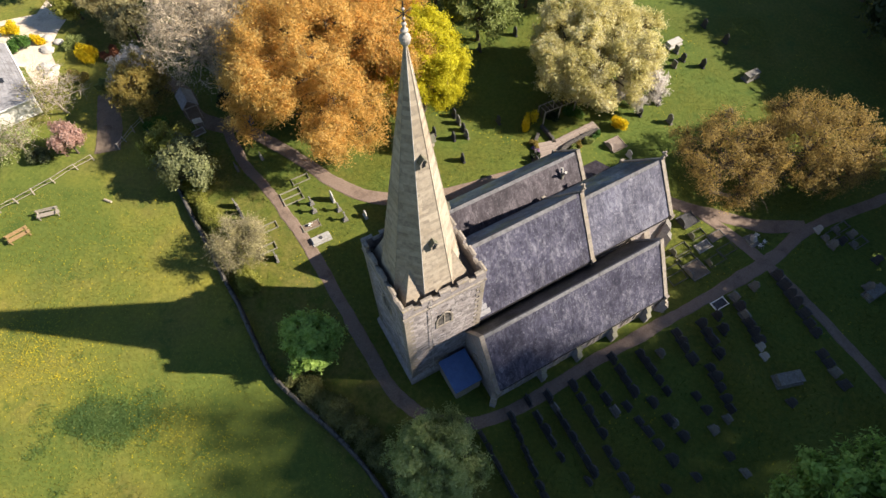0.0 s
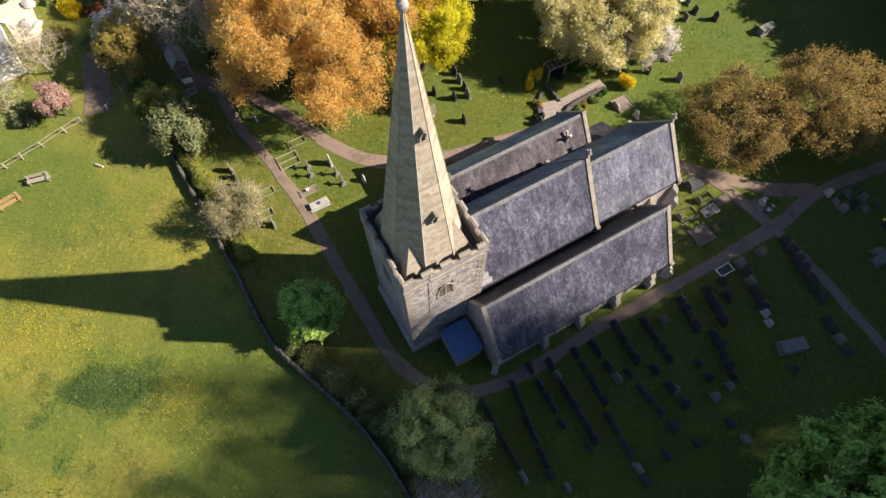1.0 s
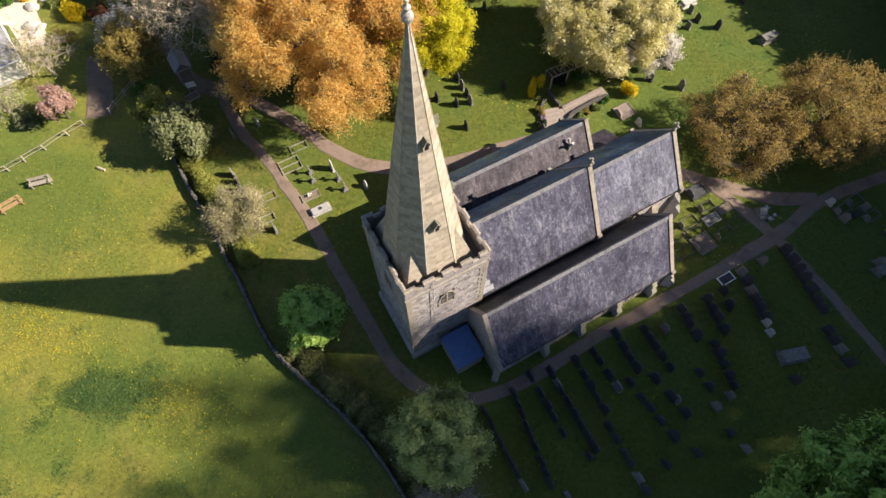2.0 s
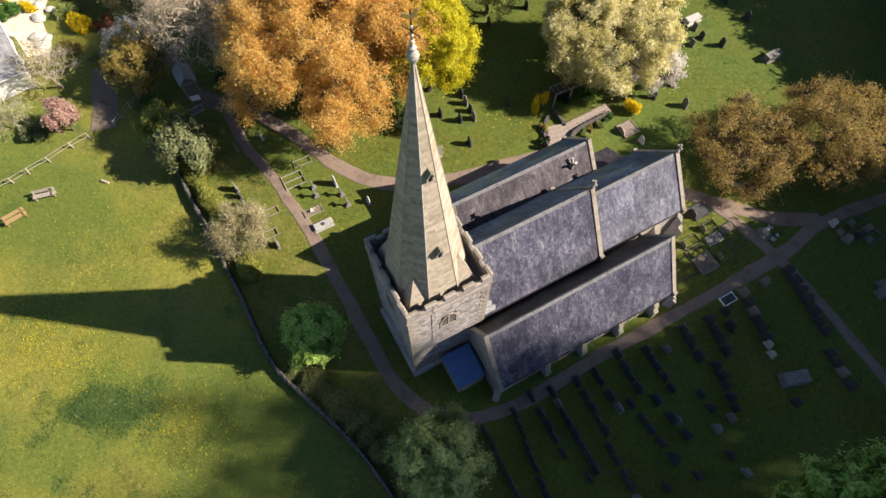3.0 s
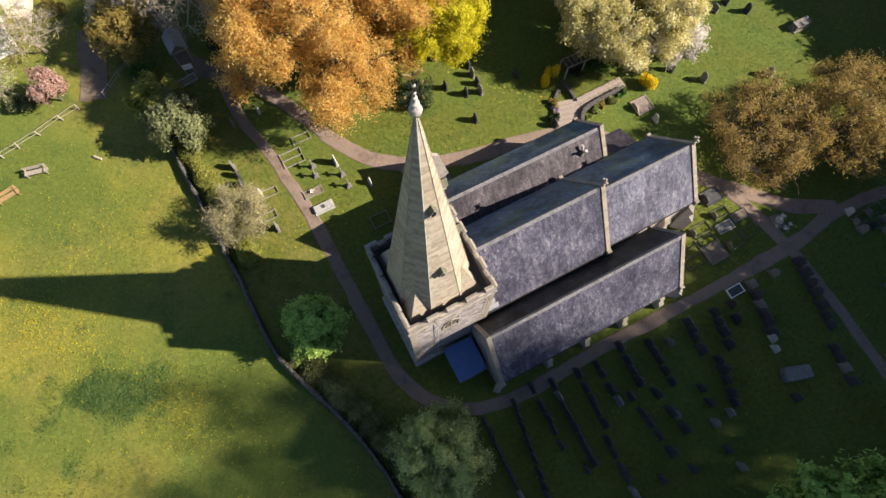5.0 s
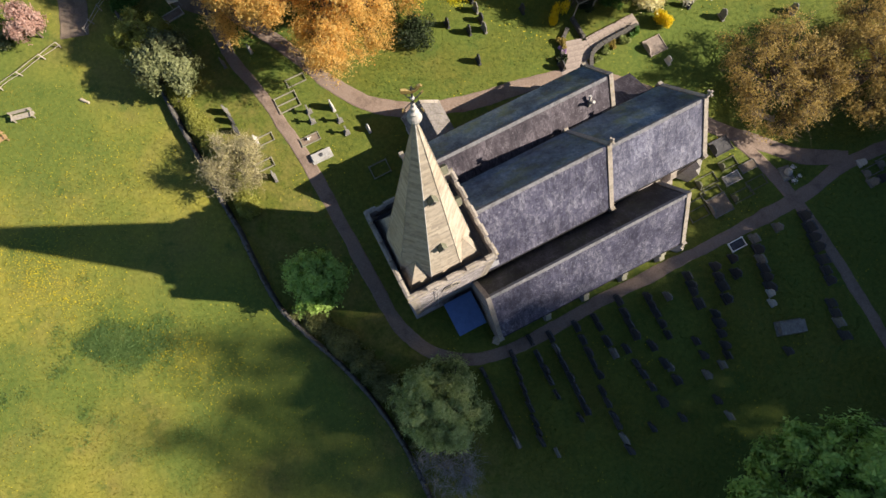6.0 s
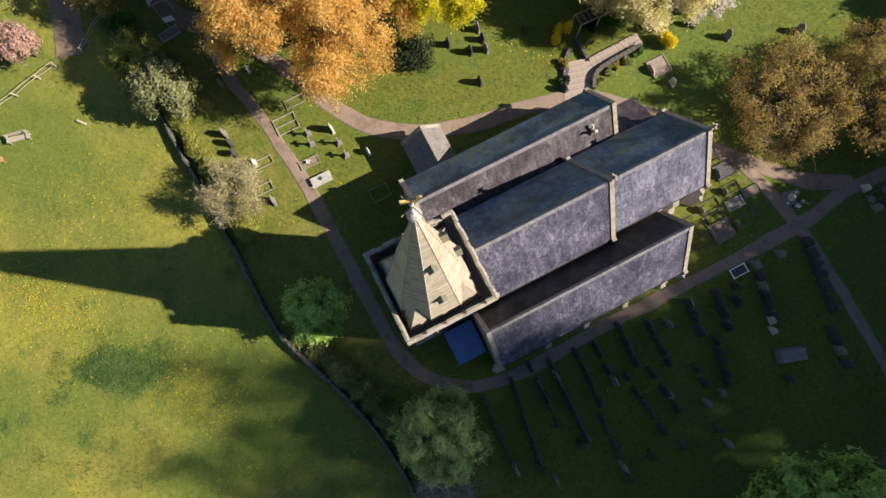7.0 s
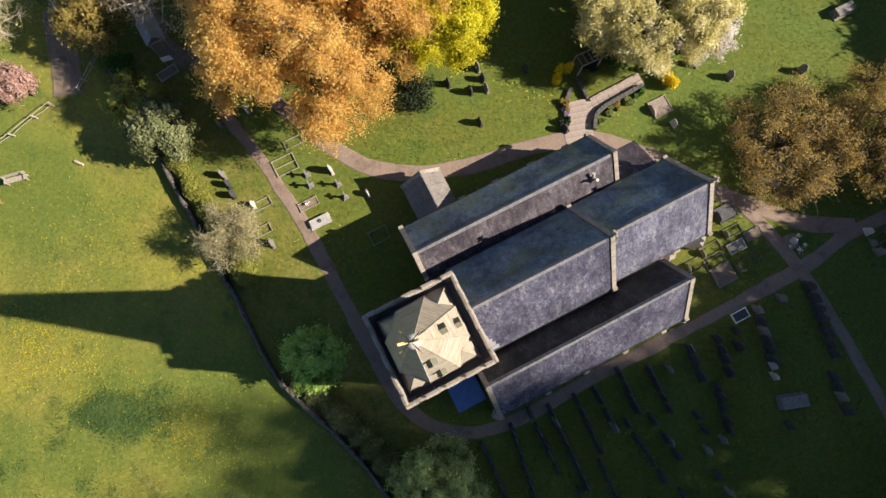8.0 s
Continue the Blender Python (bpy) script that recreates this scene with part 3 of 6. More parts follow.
def window(parent, m, w, h, lights=2, label="", louvres=False):
    """A pointed stone window: surround, mullions and dark panes, set on a wall that looks towards -y."""
    bm = bmesh.new()
    out, inn = lancet(w + 0.36, h + 0.3), lancet(w, h)
    n = len(out)
    rings = [[bm.verts.new((x, y, z + dz)) for x, z in o] for o, y, dz in ((out, 0.02, -0.15), (out, -0.07, -0.15), (inn, -0.07, 0), (inn, 0.18, 0))]
    for a, b in zip(rings, rings[1:]):
        for k in range(n):
            bm.faces.new((a[k], a[(k + 1) % n], b[(k + 1) % n], b[k]))
    bmesh.ops.recalc_face_normals(bm, faces=bm.faces)
    win = placed(part("window", bm, DRESSED, parent, label or "pointed stone window surround"), m)
    step = w / lights
    for k in range(lights):
        x = -w / 2 + step * (k + 0.5)
        if louvres:
            b2 = bmesh.new()
            z = 0.08
            while z < h * 0.78:
                prism(b2, [(-0.02, z), (0.14, z + 0.16), (0.14, z + 0.2), (-0.02, z + 0.04)], 0, x - step / 2 + 0.05, x + step / 2 - 0.05)
                z += 0.2
            # dark wall stone puts the shade of the hollow into the louvres
            part("louvre", b2, WALL_STONE, win)
        b3 = prism(bmesh.new(), [(x + px * 1.0, pz) for px, pz in lancet(step - 0.06, h * 0.92)], 1, 0.15, 0.17)
        part("pane", b3, GLASS_DARK, win)
    for k in range(1, lights):
        x = -w / 2 + step * k
        part("mullion", boxed(x - 0.06, x + 0.06, -0.04, 0.14, 0, h * 0.8), DRESSED, win)
    return win


# tower: four walls, plinth, string course, crenellated parapet
T = 6.5
HP = 13.45
BELFRY = (2.55, 3.85, 9.6, 11.6)
tower = part("tower", boxed(0.9, T - 0.9, 0.9, T - 0.9, -0.2, 13.4), TOWER_STONE, church, "square coursed rubble stone tower")
for k, (x, y, turn) in enumerate(((0, 0, 0), (T, 0, 90), (T, T, 180), (0, T, 270))):
    m = face_pose(x, y, turn)
    hole = BELFRY
    placed(part("tower_wall", pierced(T - 0.85, HP, 0.85, [hole]), TOWER_STONE, tower), m)
    placed(tagged(part("stonework", stones(T, HP, 0.27, 0.5, 0.035, [hole], 10 + k), TOWER_STONE, tower), kind="stuff"), m)
    window(tower, m @ pose((hole[0] + hole[1]) / 2, 0.0, hole[2] - 0.05), 1.15, 2.0, 2, "two-light belfry window with stone louvres", True)
    placed(part("plinth", prism(bmesh.new(), [(-0.28, -0.2), (0.01, -0.2), (0.01, 0.95), (-0.02, 0.95), (-0.28, 0.7)], 0, -0.28, T + 0.01), TOWER_STONE, tower), m)
    placed(part("string_course", prism(bmesh.new(), [(-0.13, 13.75), (0.1, 13.75), (0.1, 14.0), (-0.04, 14.0), (-0.13, 13.88)], 0, -0.13, T + 0.0), DRESSED, tower), m)
    # parapet with five merlons to a side
    placed(part("parapet", boxed(-0.06, T - 0.18, -0.06, 0.18, 13.45, 14.62), TOWER_STONE, tower), m)
    mw, gap = 0.86, (T + 0.12 - 5 * 0.86) / 4
    for j in range(5):
        a = -0.06 + j * (mw + gap)
        zt = 15.1 + rs.uniform(-0.03, 0.03)
        bm = boxed(a + 0.02, a + mw - (0.245 if j == 4 else 0.02), -0.06, 0.18, 14.62, zt)
        mer = placed(part("merlon", bm, TOWER_STONE, tower), m)
        part("merlon_cap", prism(bmesh.new(), [(-0.1, zt), (0.22, zt), (0.22, zt + 0.05), (0.06, zt + 0.11), (-0.1, zt + 0.05)], 0, a - 0.01, a + mw - (0.23 if j == 4 else -0.01)), DRESSED, mer)
    for j in range(4):
        a = -0.06 + j * (mw + gap) + mw
        placed(part("crenel_sill", prism(bmesh.new(), [(-0.1, 14.62), (0.22, 14.62), (0.22, 14.66), (0.06, 14.71), (-0.1, 14.66)], 0, a + 0.02, a + gap - 0.02), DRESSED, tower), m)
part("tower_roof", boxed(0.184, T - 0.184, 0.184, T - 0.184, 13.3, 13.47), LEAD, tower, "dark lead gutter behind the parapet")
for k, (x, y) in enumerate(((0, 0), (T, 0), (T, T), (0, T))):
    b = bmesh.new()
    for j in range(30):
        a, c = (0.62, 0.34) if j % 2 else (0.34, 0.62)
        sx, sy = (1 if x == 0 else -1), (1 if y == 0 else -1)
        xs, ys = sorted((x - sx * 0.05, x + sx * a)), sorted((y - sy * 0.05, y + sy * c))
        box(b, *xs, *ys, 0.96 + j * 0.425, 0.96 + j * 0.425 + 0.405)
    tagged(part("quoin", b, DRESSED, tower), kind="stuff")

# the tower stands a little south of the nave wall and is slightly narrower than laid out above
tower.matrix_basis = Matrix.Translation((T, -0.14, 0)) @ Matrix.Diagonal((0.982, 0.982, 1, 1)) @ Matrix.Translation((-T, 0, 0))

# spire: eight faces of coursed stone with broaches at the corners
SX, SY, SB, ST, SR = 3.15, 3.12, 13.45, 33.2, 2.7
oct_r = SR / math.cos(radians(22.5))


def spire_ring(z):
    f = (ST - z) / (ST - SB) * 0.985 + 0.015
    return [(SX + oct_r * f * math.cos(radians(22.5 + 45 * k)), SY + oct_r * f * math.sin(radians(22.5 + 45 * k)), z) for k in range(8)]


bm = bmesh.new()
lo, hi = [bm.verts.new(p) for p in spire_ring(SB)], [bm.verts.new(p) for p in spire_ring(ST)]
for k in range(8):
    bm.faces.new((lo[k], lo[(k + 1) % 8], hi[(k + 1) % 8], hi[k]))
bm.faces.new(hi)
spire = part("spire", bm, SPIRE_STONE, church, "tapering octagonal stone spire weathered golden and grey")
bm = bmesh.new()
z = SB
while z < ST - 0.05:
    h = min(rs.uniform(0.24, 0.34), ST - z)
    a, b = [Vector(p) for p in spire_ring(z)], [Vector(p) for p in spire_ring(z + h)]
    for k in range(8):
        p, q, u, v = a[k], a[(k + 1) % 8], b[k], b[(k + 1) % 8]
        out = ((p + q) / 2 - Vector((SX, SY, z)))
        out.z = 0.13 * out.length
        out.normalize()
        n = max(1, int((q - p).length / 0.5 + rs.random()))
        cuts = [0] + sorted(rs.uniform(0.08, 0.92) if n > 4 else (j + rs.uniform(0.35, 0.65)) / n for j in range(n - 1)) + [1]
        for s, e in zip(cuts, cuts[1:]):
            if e - s < 0.04:
                continue
            g = out * rs.uniform(0.002, 0.006)
            c = [p.lerp(q, s), p.lerp(q, e), u.lerp(v, e), u.lerp(v, s)]
            mid = sum(c, Vector()) / 4
            f = [bm.verts.new(mid + (w - mid) * 0.97 + g) for w in c]
            bk = [bm.verts.new(w) for w in c]
            bm.faces.new(f)
            for i in range(4):
                bm.faces.new((bk[i], bk[(i + 1) % 4], f[(i + 1) % 4], f[i]))
    z += h
tagged(part("stonework", bm, SPIRE_STONE, spire), kind="stuff")
for k in range(8):
    if k % 2 == 0:
        a, b = Vector(spire_ring(SB)[k]), Vector(spire_ring(SB)[(k + 1) % 8])
        cor = Vector((SX + SR * (1 if k in (0, 6) else -1), SY + SR * (1 if k in (0, 2) else -1), SB))
        r1 = spire_ring(SB + 3.6)
        tip = (Vector(r1[k]) + Vector(r1[(k + 1) % 8])) / 2 + (cor - Vector((SX, SY, SB))).normalized() * 0.03
        bm = bmesh.new()
        vs = [bm.verts.new(p) for p in (cor, a, b, tip)]
        for q in ((0, 1, 3), (0, 3, 2), (0, 2, 1), (1, 2, 3)):
            bm.faces.new([vs[i] for i in q])
        bmesh.ops.recalc_face_normals(bm, faces=bm.faces)
        part("broach", bm, SPIRE_STONE, spire)
    # raised rib on each edge
    p, q = Vector(spire_ring(SB)[k]), Vector(spire_ring(ST)[k])
    f, _ = limb(p, q, 0.035, 0.025, 0.0, np.random.default_rng(k), 6, 24)
    part("rib", quads_mesh("rib", f, GRAVE_PALE if k == 5 else SPIRE_STONE), SPIRE_STONE, spire)


def lucarne(m, s):
    """A little gabled opening that stands out of the spire's face."""
    bm = prism(bmesh.new(), [(-0.34, 0), (0.34, 0), (0.34, 0.75), (0, 1.35), (-0.34, 0.75)], 1, -0.22, 0.6)
    bmesh.ops.scale(bm, vec=(s, 1, s), verts=bm.verts)
    luc = placed(part("lucarne", bm, SPIRE_STONE, spire, "small gabled spire opening"), m)
    # dark sheet on the solid front stands in for the unlit hollow
    b = prism(bmesh.new(), [(-0.2 * s, 0.06), (0.2 * s, 0.06), (0.2 * s, 0.6 * s), (0, 0.95 * s), (-0.2 * s, 0.6 * s)], 1, -0.226, -0.22)
    part("opening", b, GLASS_DARK, luc)
    for side in (-1, 1):
        c = [(side * 0.0, 1.36 * s), (side * 0.44 * s, 0.66 * s), (side * 0.44 * s, 0.74 * s), (0, 1.46 * s)]
        part("bargeboard", prism(bmesh.new(), [(side * 0.0, 1.38 * s), (side * 0.44 * s, 0.68 * s), (side * 0.44 * s, 0.76 * s), (0, 1.48 * s)], 1, -0.3, -0.285), DRESSED, luc)
        # dark stone: the shade on the little roof is put into the slab colour
        part("gable_slab", prism(bmesh.new(), c, 1, -0.28, 0.6), GRAVE_MOSS_SHADE, luc)


for turn in (0, 90):
    for zc, s in ((19.1, 0.66), (26.1, 0.56)):
        d = SR * (ST - zc) / (ST - SB)
        lucarne(Matrix.Translation((SX, SY, 0)) @ pose(0, 0, 0, 0, 0, turn) @ pose(0, -d, zc), s)
PALE_CAP = stone_mat("finial_stone", (0.24, 0.225, 0.205), (0.34, 0.32, 0.295), (0.46, 0.44, 0.41), island=False, big=1.2, fine=6.0)
prof = [(0.13, -0.1), (0.2, -0.02), (0.24, 0.1), (0.26, 0.22), (0.22, 0.36), (0.15, 0.44), (0.1, 0.5), (0.16, 0.56), (0.17, 0.64), (0.08, 0.72), (0.06, 0.84), (0.11, 0.9), (0.1, 0.97), (0.03, 1.02)]
bm = bmesh.new()
rows = [[bm.verts.new((SX + r * math.cos(a * math.pi / 8), SY + r * math.sin(a * math.pi / 8), ST + h)) for a in range(16)] for r, h in prof]
for r, q in zip(rows, rows[1:]):
    for k in range(16):
        bm.faces.new((r[k], r[(k + 1) % 16], q[(k + 1) % 16], q[k]))
part("finial", bm, PALE_CAP, spire, "pale turned stone finial")
vane = part("weathervane", boxed(SX - 0.025, SX + 0.025, SY - 0.025, SY + 0.025, ST + 0.98, ST + 2.35), IRON, spire, "iron weathervane with gilded cockerel")
for z in (1.2, 1.62):
    b = bmesh.new()
    bmesh.ops.create_uvsphere(b, u_segments=10, v_segments=6, radius=0.075, matrix=Matrix.Translation((SX, SY, ST + z)))
    part("knop", b, PALE_CAP, vane)
for turn in (0, 90):
    placed(part("arm", boxed(-0.42, 0.42, -0.015, 0.015, -0.015, 0.015), IRON, vane), pose(SX, SY, ST + 1.4, 0, 0, turn + 20))
    for sx in (-1, 1):
        placed(part("letter_plate", boxed(sx * 0.42 - 0.05, sx * 0.42 + 0.05, -0.012, 0.012, -0.07, 0.07), GOLD, vane), pose(SX, SY, ST + 1.4, 0, 0, turn + 20))
bird = [(-0.75, 0.3), (-0.45, 0.12), (-0.2, 0.0), (0.15, 0.02), (0.4, 0.2), (0.55, 0.5), (0.72, 0.55), (0.58, 0.7), (0.4, 0.66), (0.22, 0.36), (-0.1, 0.3), (-0.35, 0.5), (-0.7, 0.62)]
placed(part("cockerel", prism(bmesh.new(), bird, 1, -0.05, 0.05), GOLD, vane), pose(SX, SY, ST + 2.0, 0, 0, -12) @ Matrix.Diagonal((0.46, 0.8, 0.5, 1)))
cond = [(SX - SR * 0.42, SY - SR - 0.02, SB + 0.1), (SX - SR * 0.42, -0.1, 14.85), (SX - SR * 0.42, -0.18, 14.3), (SX - SR * 0.42, -0.18, 0.6)]
bm = bmesh.new()
for p, q in zip(cond, cond[1:]):
    f, _ = limb(p, q, 0.025, 0.025, 0, np.random.default_rng(1), 4, 1)
    for w in f:
        bm.faces.new([bm.verts.new(c) for c in w])
part("lightning_conductor", bm, GRAVE_PALE, tower)


def slates(p0, along, up, seed, w=0.3, rise=0.25):
    """Overlapping slates on a slope: p0 is the eave's corner, along the eave, up the slope."""
    r = random.Random(seed)
    p0, along, up = Vector(p0), Vector(along), Vector(up)
    la, lu = along.length, up.length
    a, u = along / la, up / lu
    n = a.cross(u)
    if n.z < 0:
        n = -n
    bm = bmesh.new()
    rows = int(lu / rise)
    rise = lu / rows
    for j in range(rows):
        x = -w * (0.5 if j % 2 else 0.0)
        while x < la:
            s, e = max(0, x), min(la, x + w * r.uniform(0.94, 1.06))
            x = e if e > x else x + w
            if e - s < 0.03:
                continue
            t = 0.022 + r.uniform(0, 0.012)
            top = min(lu, (j + 1.35) * rise)
            b0, b1 = p0 + a * (s + 0.006) + u * (j * rise + r.uniform(-0.012, 0.012)), p0 + a * (e - 0.006) + u * (j * rise + r.uniform(-0.012, 0.012))
            c0, c1 = p0 + a * (s + 0.006) + u * top, p0 + a * (e - 0.006) + u * top
            v = [bm.verts.new(q) for q in (b0 + n * t, b1 + n * t, c1 + n * 0.004, c0 + n * 0.004, b0 - n * 0.004, b1 - n * 0.004)]
            f1, f2 = bm.faces.new(v[:4]), bm.faces.new((v[4], v[5], v[1], v[0]))
            f1.normal_update()
            if f1.normal.dot(n) < 0:
                f1.normal_flip()
                f2.normal_flip()
    return bm


def gabled(name, u0, u1, vs, zs, vr, zr, vn, zn, mats, label, seed, over=0.12, coping=(True, True), wall_s=None):
    """A range with a ridge along x: south eave (vs, zs), ridge (vr, zr), north eave (vn, zn)."""
    body = part(name, prism(bmesh.new(), [(vs + over + 0.02, -0.2), (vn - over - 0.02, -0.2), (vn - over - 0.02, zn - 0.05), (vr, zr - 0.18), (vs + over + 0.02, zs - 0.05)], 0, u0, u1), TOWER_STONE, church, label)
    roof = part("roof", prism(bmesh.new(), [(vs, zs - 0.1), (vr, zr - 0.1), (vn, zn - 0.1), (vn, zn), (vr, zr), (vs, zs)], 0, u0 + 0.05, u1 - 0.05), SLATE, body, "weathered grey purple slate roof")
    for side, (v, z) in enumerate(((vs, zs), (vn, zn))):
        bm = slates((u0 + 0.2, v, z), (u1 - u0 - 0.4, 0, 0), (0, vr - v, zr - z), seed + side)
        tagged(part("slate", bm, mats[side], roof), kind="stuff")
        part("gutter", boxed(u0 + 0.1, u1 - 0.1, v - (0.1 if side == 0 else -0.02), v + (-0.02 if side == 0 else 0.1), z - 0.16, z - 0.05), IRON, body)
    for k in range(int((u1 - u0) / 0.45)):
        a = u0 + 0.25 + k * 0.45
        if a + 0.43 < u1 - 0.2:
            part("ridge_tile", prism(bmesh.new(), [(vr - 0.2, zr - 0.2), (vr, zr + 0.03), (vr + 0.2, zr - 0.2), (vr + 0.2, zr - 0.13), (vr, zr + 0.1), (vr - 0.2, zr - 0.13)], 0, a, a + 0.43), RIDGE_TILE, roof)
    for end, u in enumerate((u0, u1)):
        if coping[end]:
            a, b = (u - 0.1, u + 0.28) if end == 0 else (u - 0.28, u + 0.1)
            for v, z in ((vs, zs), (vn, zn)):
                s = -1 if v < vr else 1
                n = max(3, int(math.hypot(vr - v, zr - z) / 0.8))
                for j in range(n):
                    p, q = j / n, (j + 0.97) / n
                    c = [(v + (vr - v) * t, z + (zr - z) * t) for t in (p, q)]
                    e = rs.uniform(0, 0.02)
                    part("coping_stone", prism(bmesh.new(), [(c[0][0], c[0][1] - 0.05), (c[1][0], c[1][1] - 0.05), (c[1][0], c[1][1] + 0.2 + e), (c[0][0], c[0][1] + 0.2 + e)], 0, a, b), DRESSED, body)
                part("kneeler", boxed(a - 0.02, b + 0.02, *sorted((v - 0.05 * s, v + 0.28 * s)), z - 0.4, z + 0.2, bev=0.03), DRESSED, body)
    return body


def gable_cross(parent, u, v, z):
    bm = boxed(-0.14, 0.14, -0.14, 0.14, 0, 0.3, bev=0.03)
    box(bm, -0.07, 0.07, -0.08, 0.08, 0.3, 1.0)
    box(bm, -0.07, 0.07, -0.28, 0.28, 0.58, 0.74)
    return placed(part("gable_cross", bm, DRESSED, parent), pose(u, v, z))


nave = gabled("nave", 6.62, 18.3, -0.03, 6.03, 3.63, 11.7, 7.4, 6.0, (SLATE, SLATE_MOSS), "nave range under a steep slate roof", 20, coping=(False, True))
gable_cross(nave, 18.25, 3.63, 11.75)
chancel = gabled("chancel", 18.4, 27.7, 0.35, 5.64, 3.85, 10.0, 7.45, 5.7, (SLATE_PALE, SLATE_MOSS), "chancel range under a grey slate roof", 30, coping=(False, True))
gable_cross(chancel, 27.65, 3.85, 10.05)
aisle_s = gabled("south_aisle", 5.35, 23.4, -5.25, 3.05, -2.05, 8.2, 0.15, 4.75, (SLATE, SLATE_SHADED), "south aisle under a slate roof", 40)
aisle_n = gabled("north_aisle", 5.0, 23.3, 7.7, 5.2, 9.6, 7.7, 12.4, 4.6, (SLATE_WARM, SLATE_MOSS), "north aisle under a mossy slate roof", 50)
# facing stones, windows and buttresses of the seen walls
holes = [(2.2, 3.2, 0.9, 2.5), (6.2, 7.4, 0.9, 2.5), (10.0, 11.2, 0.9, 2.5), (13.9, 15.1, 0.9, 2.5)]
AS = face_pose(5.35, -5.11, 0)
placed(tagged(part("stonework", stones(18.05, 2.9, 0.24, 0.45, 0.035, [], 61), TOWER_STONE, aisle_s), kind="stuff"), AS)
for a, b, c, d in holes:
    window(aisle_s, AS @ pose((a + b) / 2, -0.03, c), b - a, d - c, 2, "small two-light aisle window")


def buttress(parent, m, w, h, d, cap=None):
    prof = [(0, -0.2), (-d, -0.2), (-d, h * 0.45), (-d * 0.55, h * 0.62), (-d * 0.55, h * 0.8), (0, h)]
    placed(part("buttress", prism(bmesh.new(), prof, 0, -w / 2, w / 2), TOWER_STONE, parent, "stepped stone buttress"), m)
    for (y0, z0), (y1, z1) in (((-d, h * 0.45), (-d * 0.55, h * 0.62)), ((-d * 0.55, h * 0.8), (0, h))):
        placed(part("buttress_cap", prism(bmesh.new(), [(y0 - 0.05, z0 - 0.02), (y1, z1 + 0.02), (y1, z1 + 0.1), (y0 - 0.05, z0 + 0.08)], 0, -w / 2 - 0.04, w / 2 + 0.04), cap or DRESSED, parent), m)


for u in (5.1, 8.9, 12.8, 16.7):
    buttress(aisle_s, AS @ pose(u - 0.3, -0.03, 0), 0.42, 2.2, 0.7, GRAVE_LICHEN)
buttress(aisle_s, pose(23.35, -5.1, 0, 0, 0, 45), 0.55, 2.6, 0.9)
buttress(aisle_s, pose(5.4, -5.1, 0, 0, 0, -45), 0.5, 2.3, 0.6)
buttress(chancel, pose(27.6, 0.5, 0, 0, 0, 45), 0.7, 4.6, 1.3, GRAVE)
buttress(chancel, pose(27.6, 7.3, 0, 0, 0, 135), 0.6, 4.6, 1.2)
buttress(chancel, pose(25.3, 0.47, 0), 0.55, 4.4, 0.9)
window(aisle_s, pose(5.35, -2.2, 1.4, 0, 0, 270), 1.3, 2.6, 2, "pointed west window of the aisle")
window(aisle_s, pose(23.4, -2.2, 1.4, 0, 0, 90), 1.5, 3.2, 2, "pointed east window of the aisle")
window(chancel, pose(27.7, 3.85, 2.0, 0, 0, 90), 2.4, 4.6, 3, "tall pointed east window of the chancel")
window(aisle_n, pose(5.0, 9.9, 1.4, 0, 0, 270), 1.2, 2.4, 2, "pointed west window of the aisle")
for u in (13.0, 16.6, 20.2):
    window(aisle_n, pose(u, 12.26, 1.2, 0, 0, 180), 1.2, 2.4, 2, "two-light window of the north aisle")
for u in (11.3, 14.8, 18.4, 22.0):
    buttress(aisle_n, pose(u, 12.26, 0, 0, 0, 180), 0.55, 3.6, 0.9)
flue = part("chimney", boxed(20.8, 21.12, 8.38, 8.7, 5.9, 6.95, bev=0.03), GRAVE, aisle_n, "short flue with two pale pots on the roof")
for dy in (-0.14, 0.14):
    bm = bmesh.new()
    bmesh.ops.create_cone(bm, segments=12, radius1=0.1, radius2=0.13, depth=0.5, cap_ends=True, matrix=pose(20.96, 8.54 + dy * 1.5, 7.15, -dy * 150, 0, 0))
    part("chimney_pot", bm, GRAVE_PALE, flue)
for k in range(5):
    t0, t1, w = 0.03 + k * 0.085, 0.03 + (k + 1) * 0.085 - 0.006, 1.15 - k * 0.2
    (y0, z0), (y1, z1) = [(-0.03 + 3.66 * t, 6.03 + 5.67 * t) for t in (t0, t1)]
    part("flashing", prism(bmesh.new(), [(y0 - 0.03, z0 + 0.045), (y1 - 0.03, z1 + 0.045), (y1 - 0.05, z1 + 0.06), (y0 - 0.05, z0 + 0.06)], 0, 6.64, 6.64 + w), LEAD_PALE, nave, "pale weathered lead flashing")
part("downpipe", boxed(17.9, 18.25, -0.1, 0.3, 4.6, 5.9, bev=0.04), DRESSED, nave)

